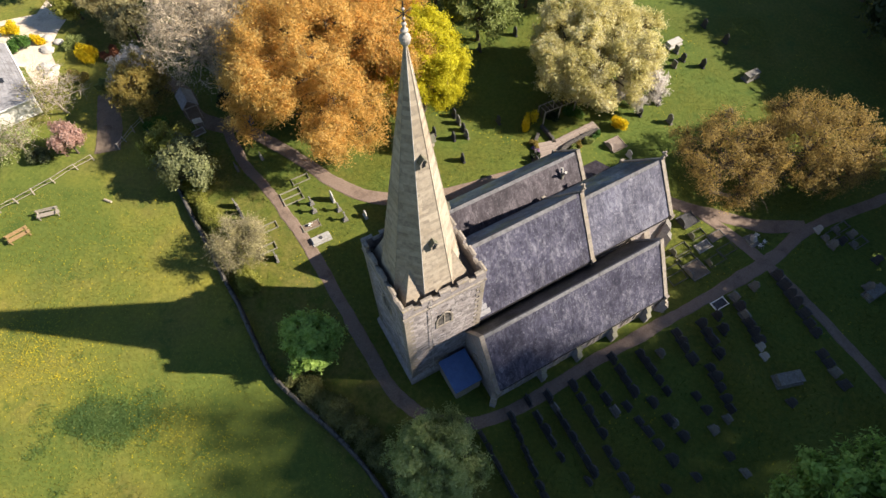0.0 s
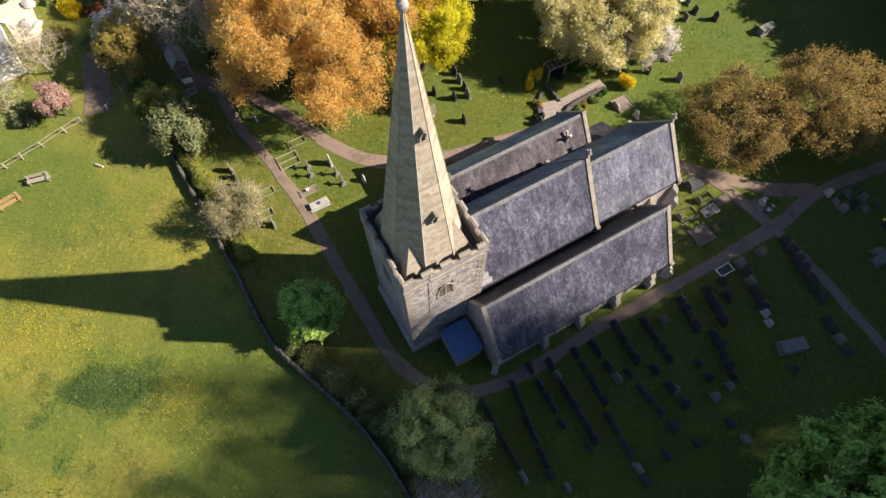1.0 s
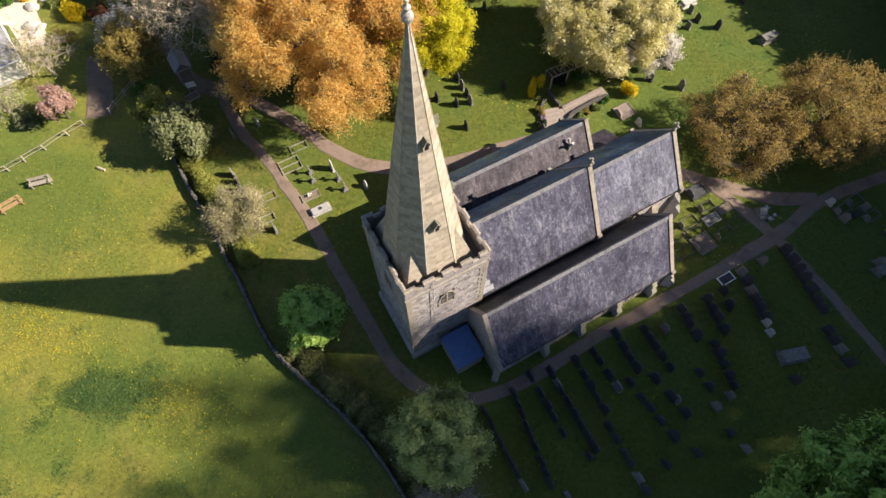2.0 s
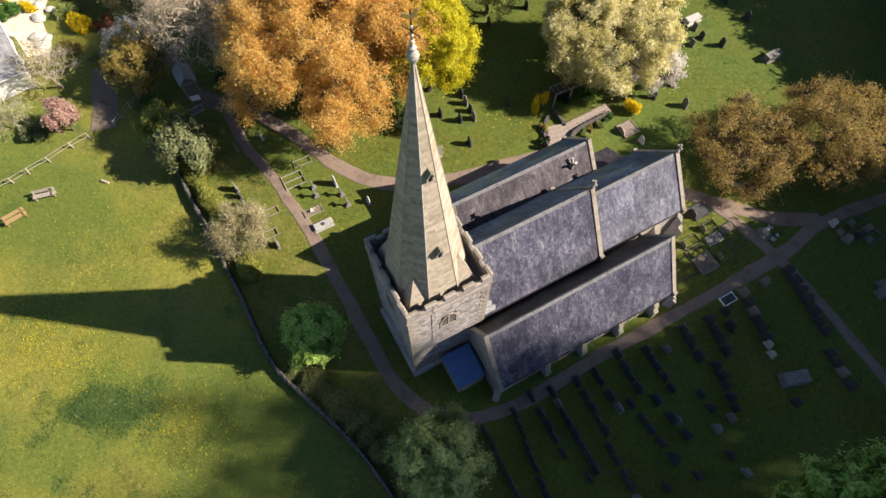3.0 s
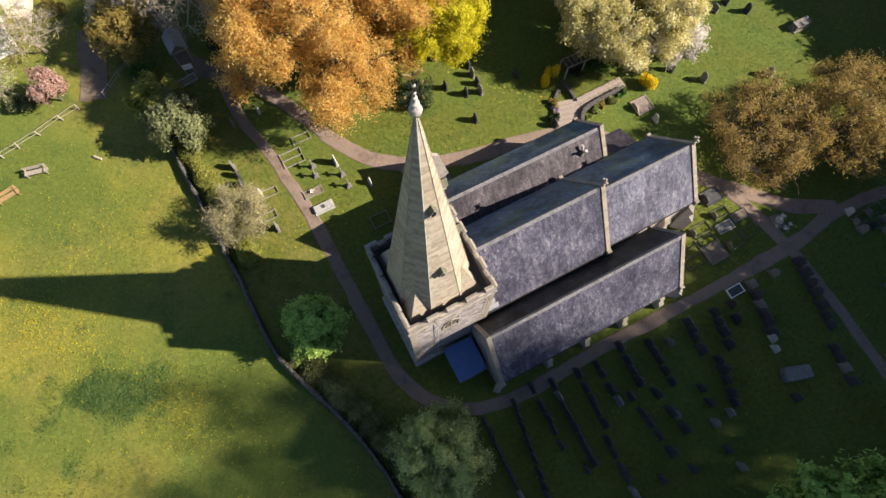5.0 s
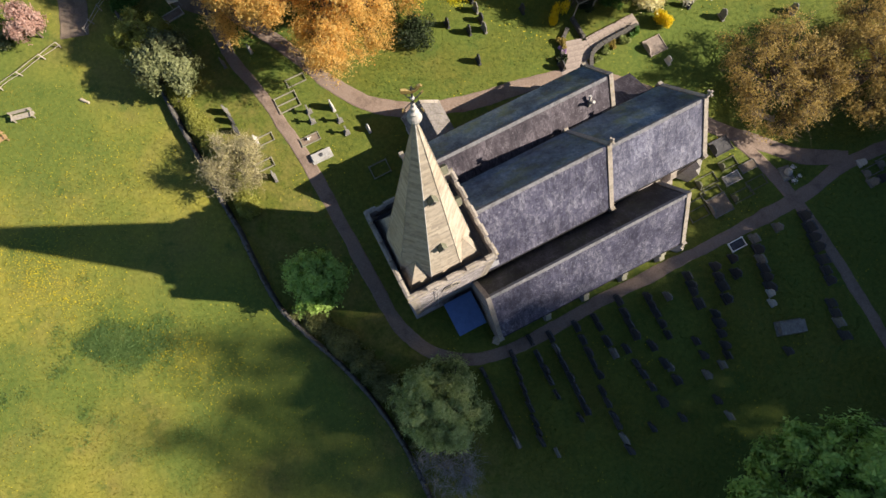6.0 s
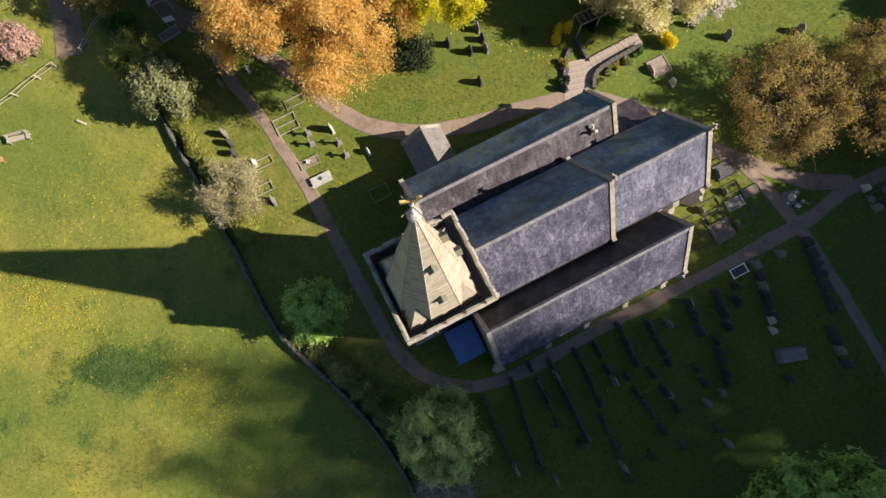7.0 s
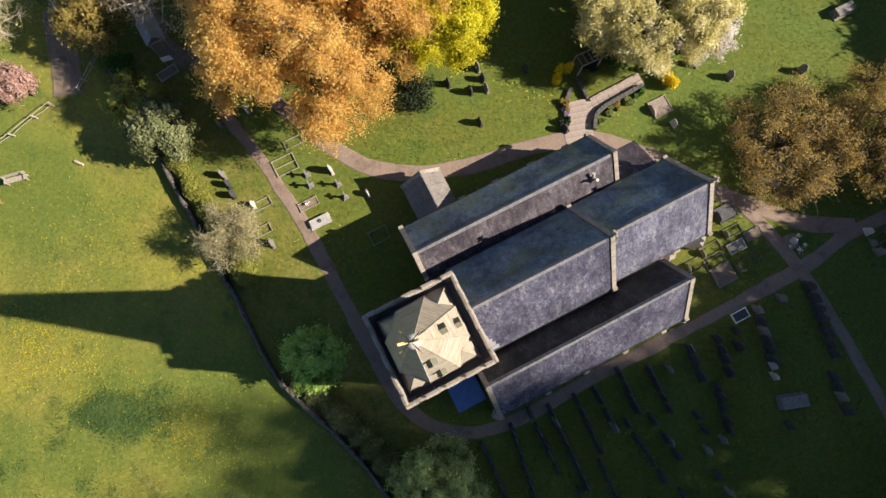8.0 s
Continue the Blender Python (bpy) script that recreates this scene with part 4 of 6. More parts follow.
# north porch and vestry
porch = part("porch", prism(bmesh.new(), [(7.05, -0.2), (10.45, -0.2), (10.45, 2.45), (8.75, 3.95), (7.05, 2.45)], 1, 12.2, 16.1), TOWER_STONE, church, "gabled stone porch with slab roof")
part("roof", prism(bmesh.new(), [(6.85, 2.35), (8.75, 4.02), (10.65, 2.35), (10.65, 2.47), (8.75, 4.14), (6.85, 2.47)], 1, 12.1, 16.3), SLAB, porch)
for x0 in (6.85, 10.65):
    for j in range(4):
        for i in range(6):
            p, q = [(x0 + (8.75 - x0) * t, 2.47 + 1.67 * t) for t in (j / 4, (j + 1.06) / 4)]
            part("roof_slab", prism(bmesh.new(), [(p[0], p[1] + 0.05), (q[0], q[1] + 0.01), (q[0], q[1] + 0.04), (p[0], p[1] + 0.1 + rs.uniform(0, 0.02))], 1, 12.15 + i * 0.69, 12.15 + i * 0.69 + 0.67), SLAB, porch)
part("coping", prism(bmesh.new(), [(6.8, 2.3), (8.75, 4.05), (10.7, 2.3), (10.7, 2.5), (8.75, 4.3), (6.8, 2.5)], 1, 16.05, 16.38), DRESSED, porch)
part("door_arch", prism(bmesh.new(), [(p + 8.75, q) for p, q in lancet(1.5, 2.4)], 1, 16.1, 16.12), GLASS_DARK, porch)
vestry = part("vestry", prism(bmesh.new(), [(7.4, -0.2), (10.3, -0.2), (10.3, 2.7), (7.4, 4.1)], 0, 23.4, 27.3), TOWER_STONE, church, "low stone vestry with sloping slate roof")
part("roof", prism(bmesh.new(), [(7.4, 4.15), (10.5, 2.66), (10.5, 2.78), (7.4, 4.27)], 0, 23.41, 27.5), SLATE, vestry)
tagged(part("slate", slates((23.45, 10.5, 2.79), (4.0, 0, 0), (0, -3.05, 1.47), 71), SLATE_WARM, vestry), kind="stuff")

# shed with blue roof in the corner of tower and aisle
shed = thing("shed", CH @ pose(2.5, -3.5, 0), "small lean-to shed with blue sheet roof", "shed")
part("wall", boxed(0.1, 2.5, 0.1, 2.95, -0.1, 2.2), TIMBER, shed)
part("roof", prism(bmesh.new(), [(-0.05, 2.25), (2.95, 2.65), (2.95, 2.71), (-0.05, 2.31)], 0, -0.05, 2.55), BLUE, shed, "blue painted metal sheet")
for k in range(7):
    part("rib", prism(bmesh.new(), [(-0.05, 2.3), (2.95, 2.7), (2.95, 2.735), (-0.05, 2.335)], 0, 0.05 + k * 0.38, 0.09 + k * 0.38), BLUE, shed)
part("door", boxed(0.5, 1.4, 0.06, 0.1, 0, 2.0), TIMBER, shed)

# ---- boundary wall, fences, field furniture ----
WALL_LINE = [(-33.5, 43.5), (-31.0, 40.0), (-28.6, 36.3), (-26.4, 32.8), (-23.6, 28.6), (-21.4, 25.1), (-19.3, 22.0), (-17.3, 18.6), (-15.1, 15.3), (-12.8, 13.2), (-9.2, 10.3), (-6.1, 7.3), (-3, 3.2), (1, -4)]


def boundary_wall():
    line = spline(WALL_LINE, 0.55)
    nor = normals2(line)
    bm = bmesh.new()
    rows = [[bm.verts.new((*(p + n * s), z)) for s, z in ((0.2, -0.2), (0.14, 0.62), (-0.14, 0.62), (-0.2, -0.2))] for p, n in zip(line, nor)]
    for r, q in zip(rows, rows[1:]):
        for k in range(3):
            bm.faces.new((r[k], r[k + 1], q[k + 1], q[k]))
    bmesh.ops.recalc_face_normals(bm, faces=bm.faces)
    w = solid("wall_west", bm, WALL_STONE, "low mossy rubble stone churchyard boundary wall", "wall", "structure")
    r = random.Random(8)
    meshes = []
    for k in range(4):
        b = bmesh.new()
        prism(b, [(-0.19, 0), (0.19, 0), (0.17, 0.12), (0.06, 0.2 + 0.03 * k), (-0.09, 0.19), (-0.18, 0.1)], 0, -0.24, 0.24)
        meshes.append(from_bm("coping_stone", b, WALL_STONE))
    for p, q in zip(line, line[1:]):
        ob = new("coping_stone", meshes[r.randrange(4)])
        ob.parent = w
        a = math.degrees(math.atan2(q[1] - p[1], q[0] - p[0]))
        m = (p + q) / 2
        ob.matrix_basis = pose(m[0], m[1], 0.6, r.uniform(-9, 9), r.uniform(-6, 6), a + r.uniform(-9, 9)) @ Matrix.Diagonal((r.uniform(1.0, 1.2), r.uniform(0.75, 1.1), r.uniform(0.5, 1.2), 1))
    # stones of the faces
    v = []
    for p, q, n in zip(line, line[1:], nor):
        for side in (1, -1):
            for j in range(4):
                z0 = -0.1 + j * 0.2
                for t in range(2):
                    a, b = p + (q - p) * (t / 2 + 0.03), p + (q - p) * ((t + 0.92) / 2)
                    o = n * side * (0.2 - 0.014 * j * 1.0 + r.uniform(0.0, 0.035))
                    v.append([(*(a + o), z0), (*(b + o), z0), (*(b + o * 0.96), z0 + 0.2), (*(a + o * 0.96), z0 + 0.2)])
    tagged(part("stonework", quads_mesh("stonework", v, WALL_STONE), WALL_STONE, w), kind="stuff")


boundary_wall()


def hedge(name, pts, width, height, per_m, leaf, foliage, label, seed):
    rng = np.random.default_rng(seed)
    line = spline(pts, 0.3)
    nor = normals2(line)
    t = thing(name, None, label, "hedge")
    n = int(per_m * len(line) * 0.3)
    k = rng.integers(0, len(line), n)
    lump = 0.75 + 0.25 * np.sin(k * 0.9 + 2 * np.sin(k * 0.23))
    ang, rad = rng.uniform(0, np.pi, n), rng.uniform(0.55, 1.0, n) * lump
    xy = line[k] + nor[k] * (np.cos(ang) * rad * width / 2)[:, None] + rng.normal(size=(n, 2)) * 0.12
    z = np.maximum(0.03, np.sin(ang) * rad * height + rng.normal(size=n) * 0.06)
    part("leaves", quads_mesh("leaves", leaves(rng, np.c_[xy, z], leaf, 1.3), foliage), foliage, t)
    stems = [limb((*line[j], -0.05), (*(line[j] + rng.normal(size=2) * 0.2), height * 0.8), 0.03, 0.01, 0.1, rng, 4, 2)[0] for j in range(0, len(line), 2)]
    tagged(part("stem", quads_mesh("stem", np.concatenate(stems), BARK), BARK, t), kind="stuff")
    return t


hedge("hedge", [(-13.2, 15.3), (-11.5, 14.0), (-7.9, 11.1), (-4.8, 8.2), (-1.8, 4.4)], 2.7, 1.25, 2600, 0.11, LEAF_IVY, "low brownish ivy hedge along the boundary wall", 60)
hedge("hedge", [(-27.3, 36.3), (-24.8, 33.0), (-21.9, 29.2), (-19.9, 26.0), (-18.2, 23.6)], 2.1, 2.0, 2600, 0.11, LEAF_LOOSE, "loose yellow-green hedge along the boundary wall", 61)


def post_rail(pts, label):
    f = thing("wooden_fence", None, label, "fence")
    line = spline(pts, 2.2)
    r = random.Random(len(line))
    for p in line:
        placed(part("post", boxed(-0.06, 0.06, -0.06, 0.06, -0.1, r.uniform(0.75, 1.05), bev=0.01), TIMBER, f), pose(p[0], p[1], 0, r.uniform(-7, 7), r.uniform(-7, 7), r.uniform(0, 90)))
    for p, q in zip(line, line[1:]):
        for z in (0.4, 0.8):
            v, _ = limb((p[0], p[1], z + r.uniform(-0.09, 0.09)), (q[0], q[1], z + r.uniform(-0.09, 0.09)), 0.035, 0.028, 0.02, np.random.default_rng(r.randrange(999)), 5, 4)
            part("rail", quads_mesh("rail", v, TIMBER), TIMBER, f)
    return f


post_rail([(-60, 22), (-52, 28), (-46.4, 32.9), (-43.7, 35.2), (-38.8, 39.9)], "weathered grey post and rail field fence")
post_rail([(-36.4, 41.4), (-35.4, 44.0), (-34.2, 46.4)], "weathered wooden rail fence beside the earth path")


def bench(x, y, turn, material, label):
    b = thing("bench", pose(x, y, 0, 0, 0, turn), label, "bench")
    for k in range(4):
        part("seat_slat", boxed(-1.1, 1.1, -0.24 + k * 0.13, -0.13 + k * 0.13, 0.43, 0.47), material, b)
    for k in range(3):
        placed(part("back_slat", boxed(-1.1, 1.1, 0, 0.03, 0.55 + k * 0.14, 0.65 + k * 0.14), material, b), pose(0, 0.28, 0, -8))
    for x0 in (-0.95, 0.87):
        for y0, h in ((-0.24, 0.62), (0.24, 0.98)):
            part("leg", boxed(x0, x0 + 0.08, y0, y0 + 0.08, -0.05, h), material, b)
        part("arm", boxed(x0, x0 + 0.08, -0.3, 0.3, 0.62, 0.66), material, b)
    return b


bench(-41.0, 32.4, 18, TIMBER, "weathered grey wooden bench standing in the meadow")
bench(-43.0, 29.7, 40, TIMBER_ORANGE, "orange-brown wooden bench standing in the meadow")
bench(29.4, 35.0, 160, TIMBER, "weathered wooden bench beside the path under the tree")
lg = thing("log", pose(-35.5, 34.3, 0.12, 90, 0, 70), "short cut log lying in the grass", "log")
bm = bmesh.new()
bmesh.ops.create_cone(bm, segments=10, radius1=0.14, radius2=0.12, depth=0.9, cap_ends=True)
part("trunk", bm, BARK_PALE, lg)

# ---- graves ----
AX = 29.3


def outline(kind, w, h):
    if kind == "round":
        c = [(w / 2 * math.cos(radians(a)), h - w / 2 + w / 2 * math.sin(radians(a))) for a in range(0, 181, 20)]
    elif kind == "gothic":
        c = [(p, q + 0.0) for p, q in lancet(w, h)[2:-0 or None]]
    elif kind == "shoulder":
        c = [(w / 2, h * 0.8), (w * 0.36, h * 0.8), *[(w * 0.3 * math.cos(radians(a)), h * 0.84 + w * 0.3 * math.sin(radians(a))) for a in range(0, 181, 30)], (-w * 0.36, h * 0.8), (-w / 2, h * 0.8)]
    else:
        c = [(w / 2, h * 0.94), (0, h), (-w / 2, h * 0.94)]
    return [(-w / 2, 0), (w / 2, 0), *c]


def headstone(kind, w, h, material, label):
    t = thing("headstone", pose(0, 0, -60), label, "gravestone", "headstones in the churchyard")
    if kind == "cross":
        bm = boxed(-0.07, 0.07, -0.09, 0.09, 0.34, h, bev=0.015)
        box(bm, -0.07, 0.07, -w / 2, w / 2, h * 0.68, h * 0.68 + 0.17)
        part("cross", bm, material, t)
        for k in range(3):
            s = 0.27 - 0.07 * k
            part("step", boxed(-s, s, -s, s, -0.05 if k == 0 else 0.12 * k, 0.12 * (k + 1), bev=0.015), material, t)
        return t
    bm = prism(bmesh.new(), outline(kind, w, h), 0, -0.06, 0.06)
    bmesh.ops.bevel(bm, geom=[e for e in bm.edges if abs(e.verts[0].co.x - e.verts[1].co.x) < 1e-4], offset=0.012, segments=1, affect="EDGES")
    part("slab", bm, material, t)
    part("plinth", boxed(-0.15, 0.15, -w / 2 - 0.08, w / 2 + 0.08, -0.1, 0.14, bev=0.015), material, t)
    return t


KINDS = [
    headstone("round", 0.72, 1.15, GRAVE_DARK, "dark weathered headstone with a rounded top"),
    headstone("gothic", 0.75, 1.35, GRAVE_DARK, "dark headstone with a pointed top"),
    headstone("shoulder", 0.78, 1.3, GRAVE, "grey mossy headstone with a shouldered top"),
    headstone("flat", 0.7, 1.0, GRAVE, "grey headstone with a nearly flat top"),
    headstone("round", 0.65, 0.95, GRAVE_PALE, "pale headstone with a rounded top"),
    headstone("cross", 0.62, 1.35, GRAVE, "grey stone cross on a stepped base"),
    headstone("gothic", 0.8, 1.6, GRAVE_PALE, "tall pale pointed headstone"),
    headstone("flat", 0.74, 1.05, GRAVE_DARK, "dark headstone with a nearly flat top"),
    headstone("shoulder", 0.76, 1.2, GRAVE_DARK, "dark headstone with a shouldered top"),
]
rg = random.Random(21)


def stand(kind, x, y, turn=AX, s=1.0, lean=3.0):
    return copy_thing(KINDS[kind], pose(x, y, 0, rg.uniform(-lean, lean), rg.uniform(-lean, lean), turn + rg.uniform(-4, 4)) @ Matrix.Diagonal((s, s, s, 1)))


# rows in the south part: start, end, number
for (x0, y0), (x1, y1), n in (
    ((3.4, 10.0), (6.3, 4.4), 8), ((5.9, 11.6), (8.4, 4.6), 9), ((7.5, 12.9), (9.7, 8.6), 5), ((9.2, 13.4), (12.2, 7.4), 8),
    ((11.5, 14.3), (13.5, 10.2), 5), ((13.7, 8.9), (16.0, 4.0), 6), ((13.0, 15.4), (14.8, 12.1), 4), ((15.3, 16.8), (16.7, 13.8), 4),
    ((15.9, 12.6), (18.8, 8.3), 5), ((17.8, 17.4), (19.6, 14.0), 5), ((18.3, 12.8), (20.4, 9.8), 3), ((21.5, 19.4), (22.4, 16.9), 4),
    ((24.0, 20.4), (24.9, 17.5), 4), ((25.7, 21.3), (25.9, 19.8), 2), ((23.9, 16.0), (24.8, 12.4), 5), ((27.8, 22.9), (28.9, 18.6), 6),
    ((32.6, 25.2), (34.4, 19.4), 7), ((34.3, 17.3), (35.2, 14.6), 4)):
    for k in range(n):
        f = (k + rg.uniform(-0.18, 0.18)) / max(1, n - 1)
        # mostly dark stones: the slabs' shaded west faces are put into their colour
        stand(rg.choice((7, 7, 7, 8, 8, 8, 0, 1, 1, 3)), x0 + (x1 - x0) * f, y0 + (y1 - y0) * f, s=rg.uniform(1.0, 1.3))
for kind, x, y in ((2, 30.0, 24.1), (0, 30.2, 12.9), (0, 22.1, 13.5), (1, 22.7, 12.3), (3, 24.3, 11.5), (2, 22.9, 10.6), (0, 23.7, 8.5), (3, 24.7, 7.2), (4, 29.0, 18.0), (4, 29.1, 17.1), (2, 19.7, 17.4),
                   (2, 19.6, 11.2), (0, 11.8, 6.6), (1, 18.0, 6.0), (0, 20.6, 6.9), (3, 9.8, 3.6)):
    stand(kind, x, y)
# west lawn
for kind, x, y in ((2, -21.75, 33.65), (0, -21.2, 32.75), (0, -20.65, 31.8), (5, -13.9, 34.0), (5, -13.5, 33.0), (6, -11.7, 34.5), (5, -10.9, 33.2), (5, -10.15, 32.0), (2, -16.6, 27.3), (4, -8.1, 32.4), (3, -22.6, 38.6), (4, -20.2, 40.2), (3, -19.4, 29.9), (4, -18.7, 30.9)):
    stand(kind, x, y)
# north lawn and north-east
for kind, x, y in ((0, 1.3, 46.4), (2, 1.8, 45.3), (0, 2.3, 44.2), (2, 2.7, 43.2), (1, 1.2, 42.9), (1, 2.2, 39.8), (0, 10.3, 39.4), (1, -1.0, 43.6), (0, 6.4, 45.4), (1, 9.3, 60.4), (0, 29.9, 55.7), (1, 32.1, 54.6), (0, 22.9, 46.6),
                   (2, 26.2, 45.4), (3, 28.6, 54.6), (3, 29.4, 57.2), (0, 24.8, 49.6), (0, 25.4, 48.4), (4, 20.7, 40.4), (2, 33.2, 46.3), (0, 4.6, 57.5), (1, 36.0, 59.0), (0, 34.0, 62.0)):
    stand(kind, x, y)
# beyond the path to the east
for kind, x, y in ((2, 39.2, 28.7), (0, 40.3, 29.2), (3, 41.6, 30.0), (4, 38.4, 30.6), (2, 41.0, 24.0), (0, 43.0, 27.0)):
    stand(kind, x, y)
for k in KINDS:
    for o in (k, *k.children):
        bpy.data.objects.remove(o)


def kerb_set(x, y, length, width, material, label, fill=None, head=None, turn=AX, h=0.14, bars=0):
    """A grave with kerbstones round it, its length along the church's axis."""
    t = thing("kerbed_grave", pose(x, y, 0, 0, 0, turn), label, "grave", "kerbed graves")
    a, b = length / 2, width / 2
    for q in ((-a, a, -b, -b + 0.08), (-a, a, b - 0.08, b), (-a, -a + 0.08, -b + 0.081, b - 0.081), (a - 0.08, a, -b + 0.081, b - 0.081)):
        part("kerb", boxed(*q, -0.05, h, bev=0.015), material, t)
    for k in range(bars):
        part("kerb", boxed(-a + 0.081, a - 0.081, -0.04 + k * 0.2, 0.04 + k * 0.2, -0.05, h, bev=0.015), material, t)
    for sx in (-1, 1):
        for sy in (-1, 1):
            part("corner_post", boxed(sx * (a - 0.04) - 0.06, sx * (a - 0.04) + 0.06, sy * (b - 0.04) - 0.06, sy * (b - 0.04) + 0.06, -0.05, h + 0.03, bev=0.02), material, t)
    if fill:
        part("infill", boxed(-a + 0.082, a - 0.082, -b + 0.082, b - 0.082, -0.04, h * 0.5), fill, t)
    if head:
        m = prism(bmesh.new(), outline("round", width * 0.7, head), 0, -a - 0.02, -a + 0.1)
        part("headstone", m, material, t)
    return t


K = "grave with worn grey stone kerbs and grass inside"
kerb_set(-16.1, 34.9, 2.2, 1.7, GRAVE_LICHEN, "double grave with worn pale kerbs and grass", bars=1)
kerb_set(-13.6, 31.2, 1.9, 0.85, GRAVE_LICHEN, "narrow kerbed grave with a white flower pot", fill=EARTH)
kerb_set(-17.7, 28.5, 1.8, 0.9, GRAVE_LICHEN, K)
kerb_set(-18.0, 31.0, 1.9, 0.9, GRAVE_LICHEN, K, h=0.1)
kerb_set(-6.8, 28.5, 1.8, 1.35, GRAVE_LICHEN, K)
kerb_set(-28.2, 43.7, 2.0, 0.95, GRAVE_PALE, "pale kerbed grave in shade under trees", fill=EARTH, turn=38)
kerb_set(-15.5, 37.2, 1.9, 0.9, GRAVE_LICHEN, K, h=0.1)
kerb_set(19.5, 42.1, 1.95, 1.75, PAVING, "large kerbed grave filled with pale brown gravel", fill=PAVING, head=0.7)
kerb_set(25.4, 31.9, 2.0, 1.5, GRAVE_DARK, "dark granite kerbed grave with headstone", fill=GRAVE_DARK, head=0.9)
kerb_set(26.3, 28.75, 1.7, 1.0, GRAVE_PALE, "pale kerbed grave with light stone slab", fill=GRAVE)
kerb_set(27.9, 30.0, 1.7, 0.9, GRAVE, "kerbed grave with brown earth", fill=EARTH, h=0.12)
kerb_set(25.0, 26.1, 2.0, 1.9, GRAVE, "wide kerbed grave with brown earth", fill=EARTH, h=0.12, head=0.6)
for x, y in ((23.0, 25.2), (23.9, 28.4), (24.3, 27.2), (27.2, 27.2), (28.6, 28.4), (22.6, 27.0), (26.0, 30.2)):
    kerb_set(x, y, rg.uniform(1.7, 2.1), rg.uniform(0.85, 1.1), GRAVE_MOSS_SHADE, K, head=rg.choice((None, 0.6, 0.75)), h=0.08)
kerb_set(26.4, 22.4, 1.55, 0.9, WHITE, "dark kerbed grave edged with white marble", fill=GRAVE_DARK)
for x, y in ((39.6, 30.0), (41.0, 31.0), (42.2, 29.2)):
    kerb_set(x, y, 1.9, 0.9, GRAVE, K, head=0.8)


def chest_tomb(x, y, material, label, h, turn=AX, l=2.0, w=0.9):
    t = thing("chest_tomb", pose(x, y, 0, 0, 0, turn), label, "tomb")
    part("base", boxed(-l / 2 - 0.1, l / 2 + 0.1, -w / 2 - 0.1, w / 2 + 0.1, -0.1, 0.1, bev=0.02), material, t)
    part("chest", boxed(-l / 2 + 0.06, l / 2 - 0.06, -w / 2 + 0.06, w / 2 - 0.06, 0.1, h - 0.1), material, t)
    part("lid", boxed(-l / 2, l / 2, -w / 2, w / 2, h - 0.1, h, bev=0.025), material, t)
    return t


tm = chest_tomb(-12.4, 29.6, GRAVE_MARBLE, "pale stone ledger tomb with a carved wreath", 0.38, AX, 1.85, 0.8)
bm = bmesh.new()
bmesh.ops.create_cone(bm, segments=14, radius1=0.2, radius2=0.17, depth=0.06, cap_ends=True, matrix=Matrix.Translation((0, 0, 0.41)))
part("wreath", bm, GRAVE_DARK, tm)
chest_tomb(30.6, 15.0, GRAVE, "grey stone chest tomb among headstones", 0.75, AX - 18, 2.3, 1.1)
chest_tomb(37.6, 52.7, GRAVE, "weathered stone chest tomb on the lawn", 0.8)
chest_tomb(29.4, 58.6, GRAVE_PALE, "pale stone tomb beside the blossom tree", 0.6)
chest_tomb(41.5, 23.5, GRAVE, "grey stone chest tomb beside the path", 0.7)
mon = thing("monument", pose(31.4, 29.4, 0, 0, 0, 20), "rounded pale stone monument at the path junction", "monument")
bm = bmesh.new()
bmesh.ops.create_icosphere(bm, subdivisions=3, radius=0.5)
for v in bm.verts:
    v.co *= 1 + 0.12 * noise.noise(v.co * 2.5)
    v.co = Vector((v.co.x * 0.6, v.co.y * 0.8, v.co.z * 0.9 + 0.45))
part("boulder", bm, GRAVE_MARBLE, mon)
part("base", boxed(-0.55, 0.55, -0.7, 0.7, -0.05, 0.15, bev=0.03), GRAVE, mon)


def urn(x, y, s, material, label):
    t = thing("flower_urn", pose(x, y, 0), label, "urn")
    prof = [(0.16, 0), (0.16, 0.06), (0.07, 0.12), (0.07, 0.2), (0.2, 0.32), (0.23, 0.48), (0.26, 0.5), (0.2, 0.5), (0.17, 0.4)]
    bm = bmesh.new()
    rows = [[bm.verts.new((r * s * math.cos(a * math.pi / 6), r * s * math.sin(a * math.pi / 6), z * s)) for a in range(12)] for r, z in prof]
    for r, q in zip(rows, rows[1:]):
        for k in range(12):
            bm.faces.new((r[k], r[(k + 1) % 12], q[(k + 1) % 12], q[k]))
    part("bowl", bm, material, t)
    rng = np.random.default_rng(int(x * 10) % 97)
    c = rng.normal(size=(60, 3)) * [0.14 * s, 0.14 * s, 0.1 * s] + [0, 0, 0.55 * s]
    tagged(part("flowers", quads_mesh("flowers", leaves(rng, c, 0.09), WHITE), WHITE, t), kind="stuff")


for x, y in ((31.95, 28.6), (32.45, 29.1), (31.9, 29.9)):
    urn(x, y, 0.75, GRAVE, "grey stone urn with white flowers")
urn(-13.7, 31.2, 0.6, GRAVE_PALE, "small white flower pot on a grave")

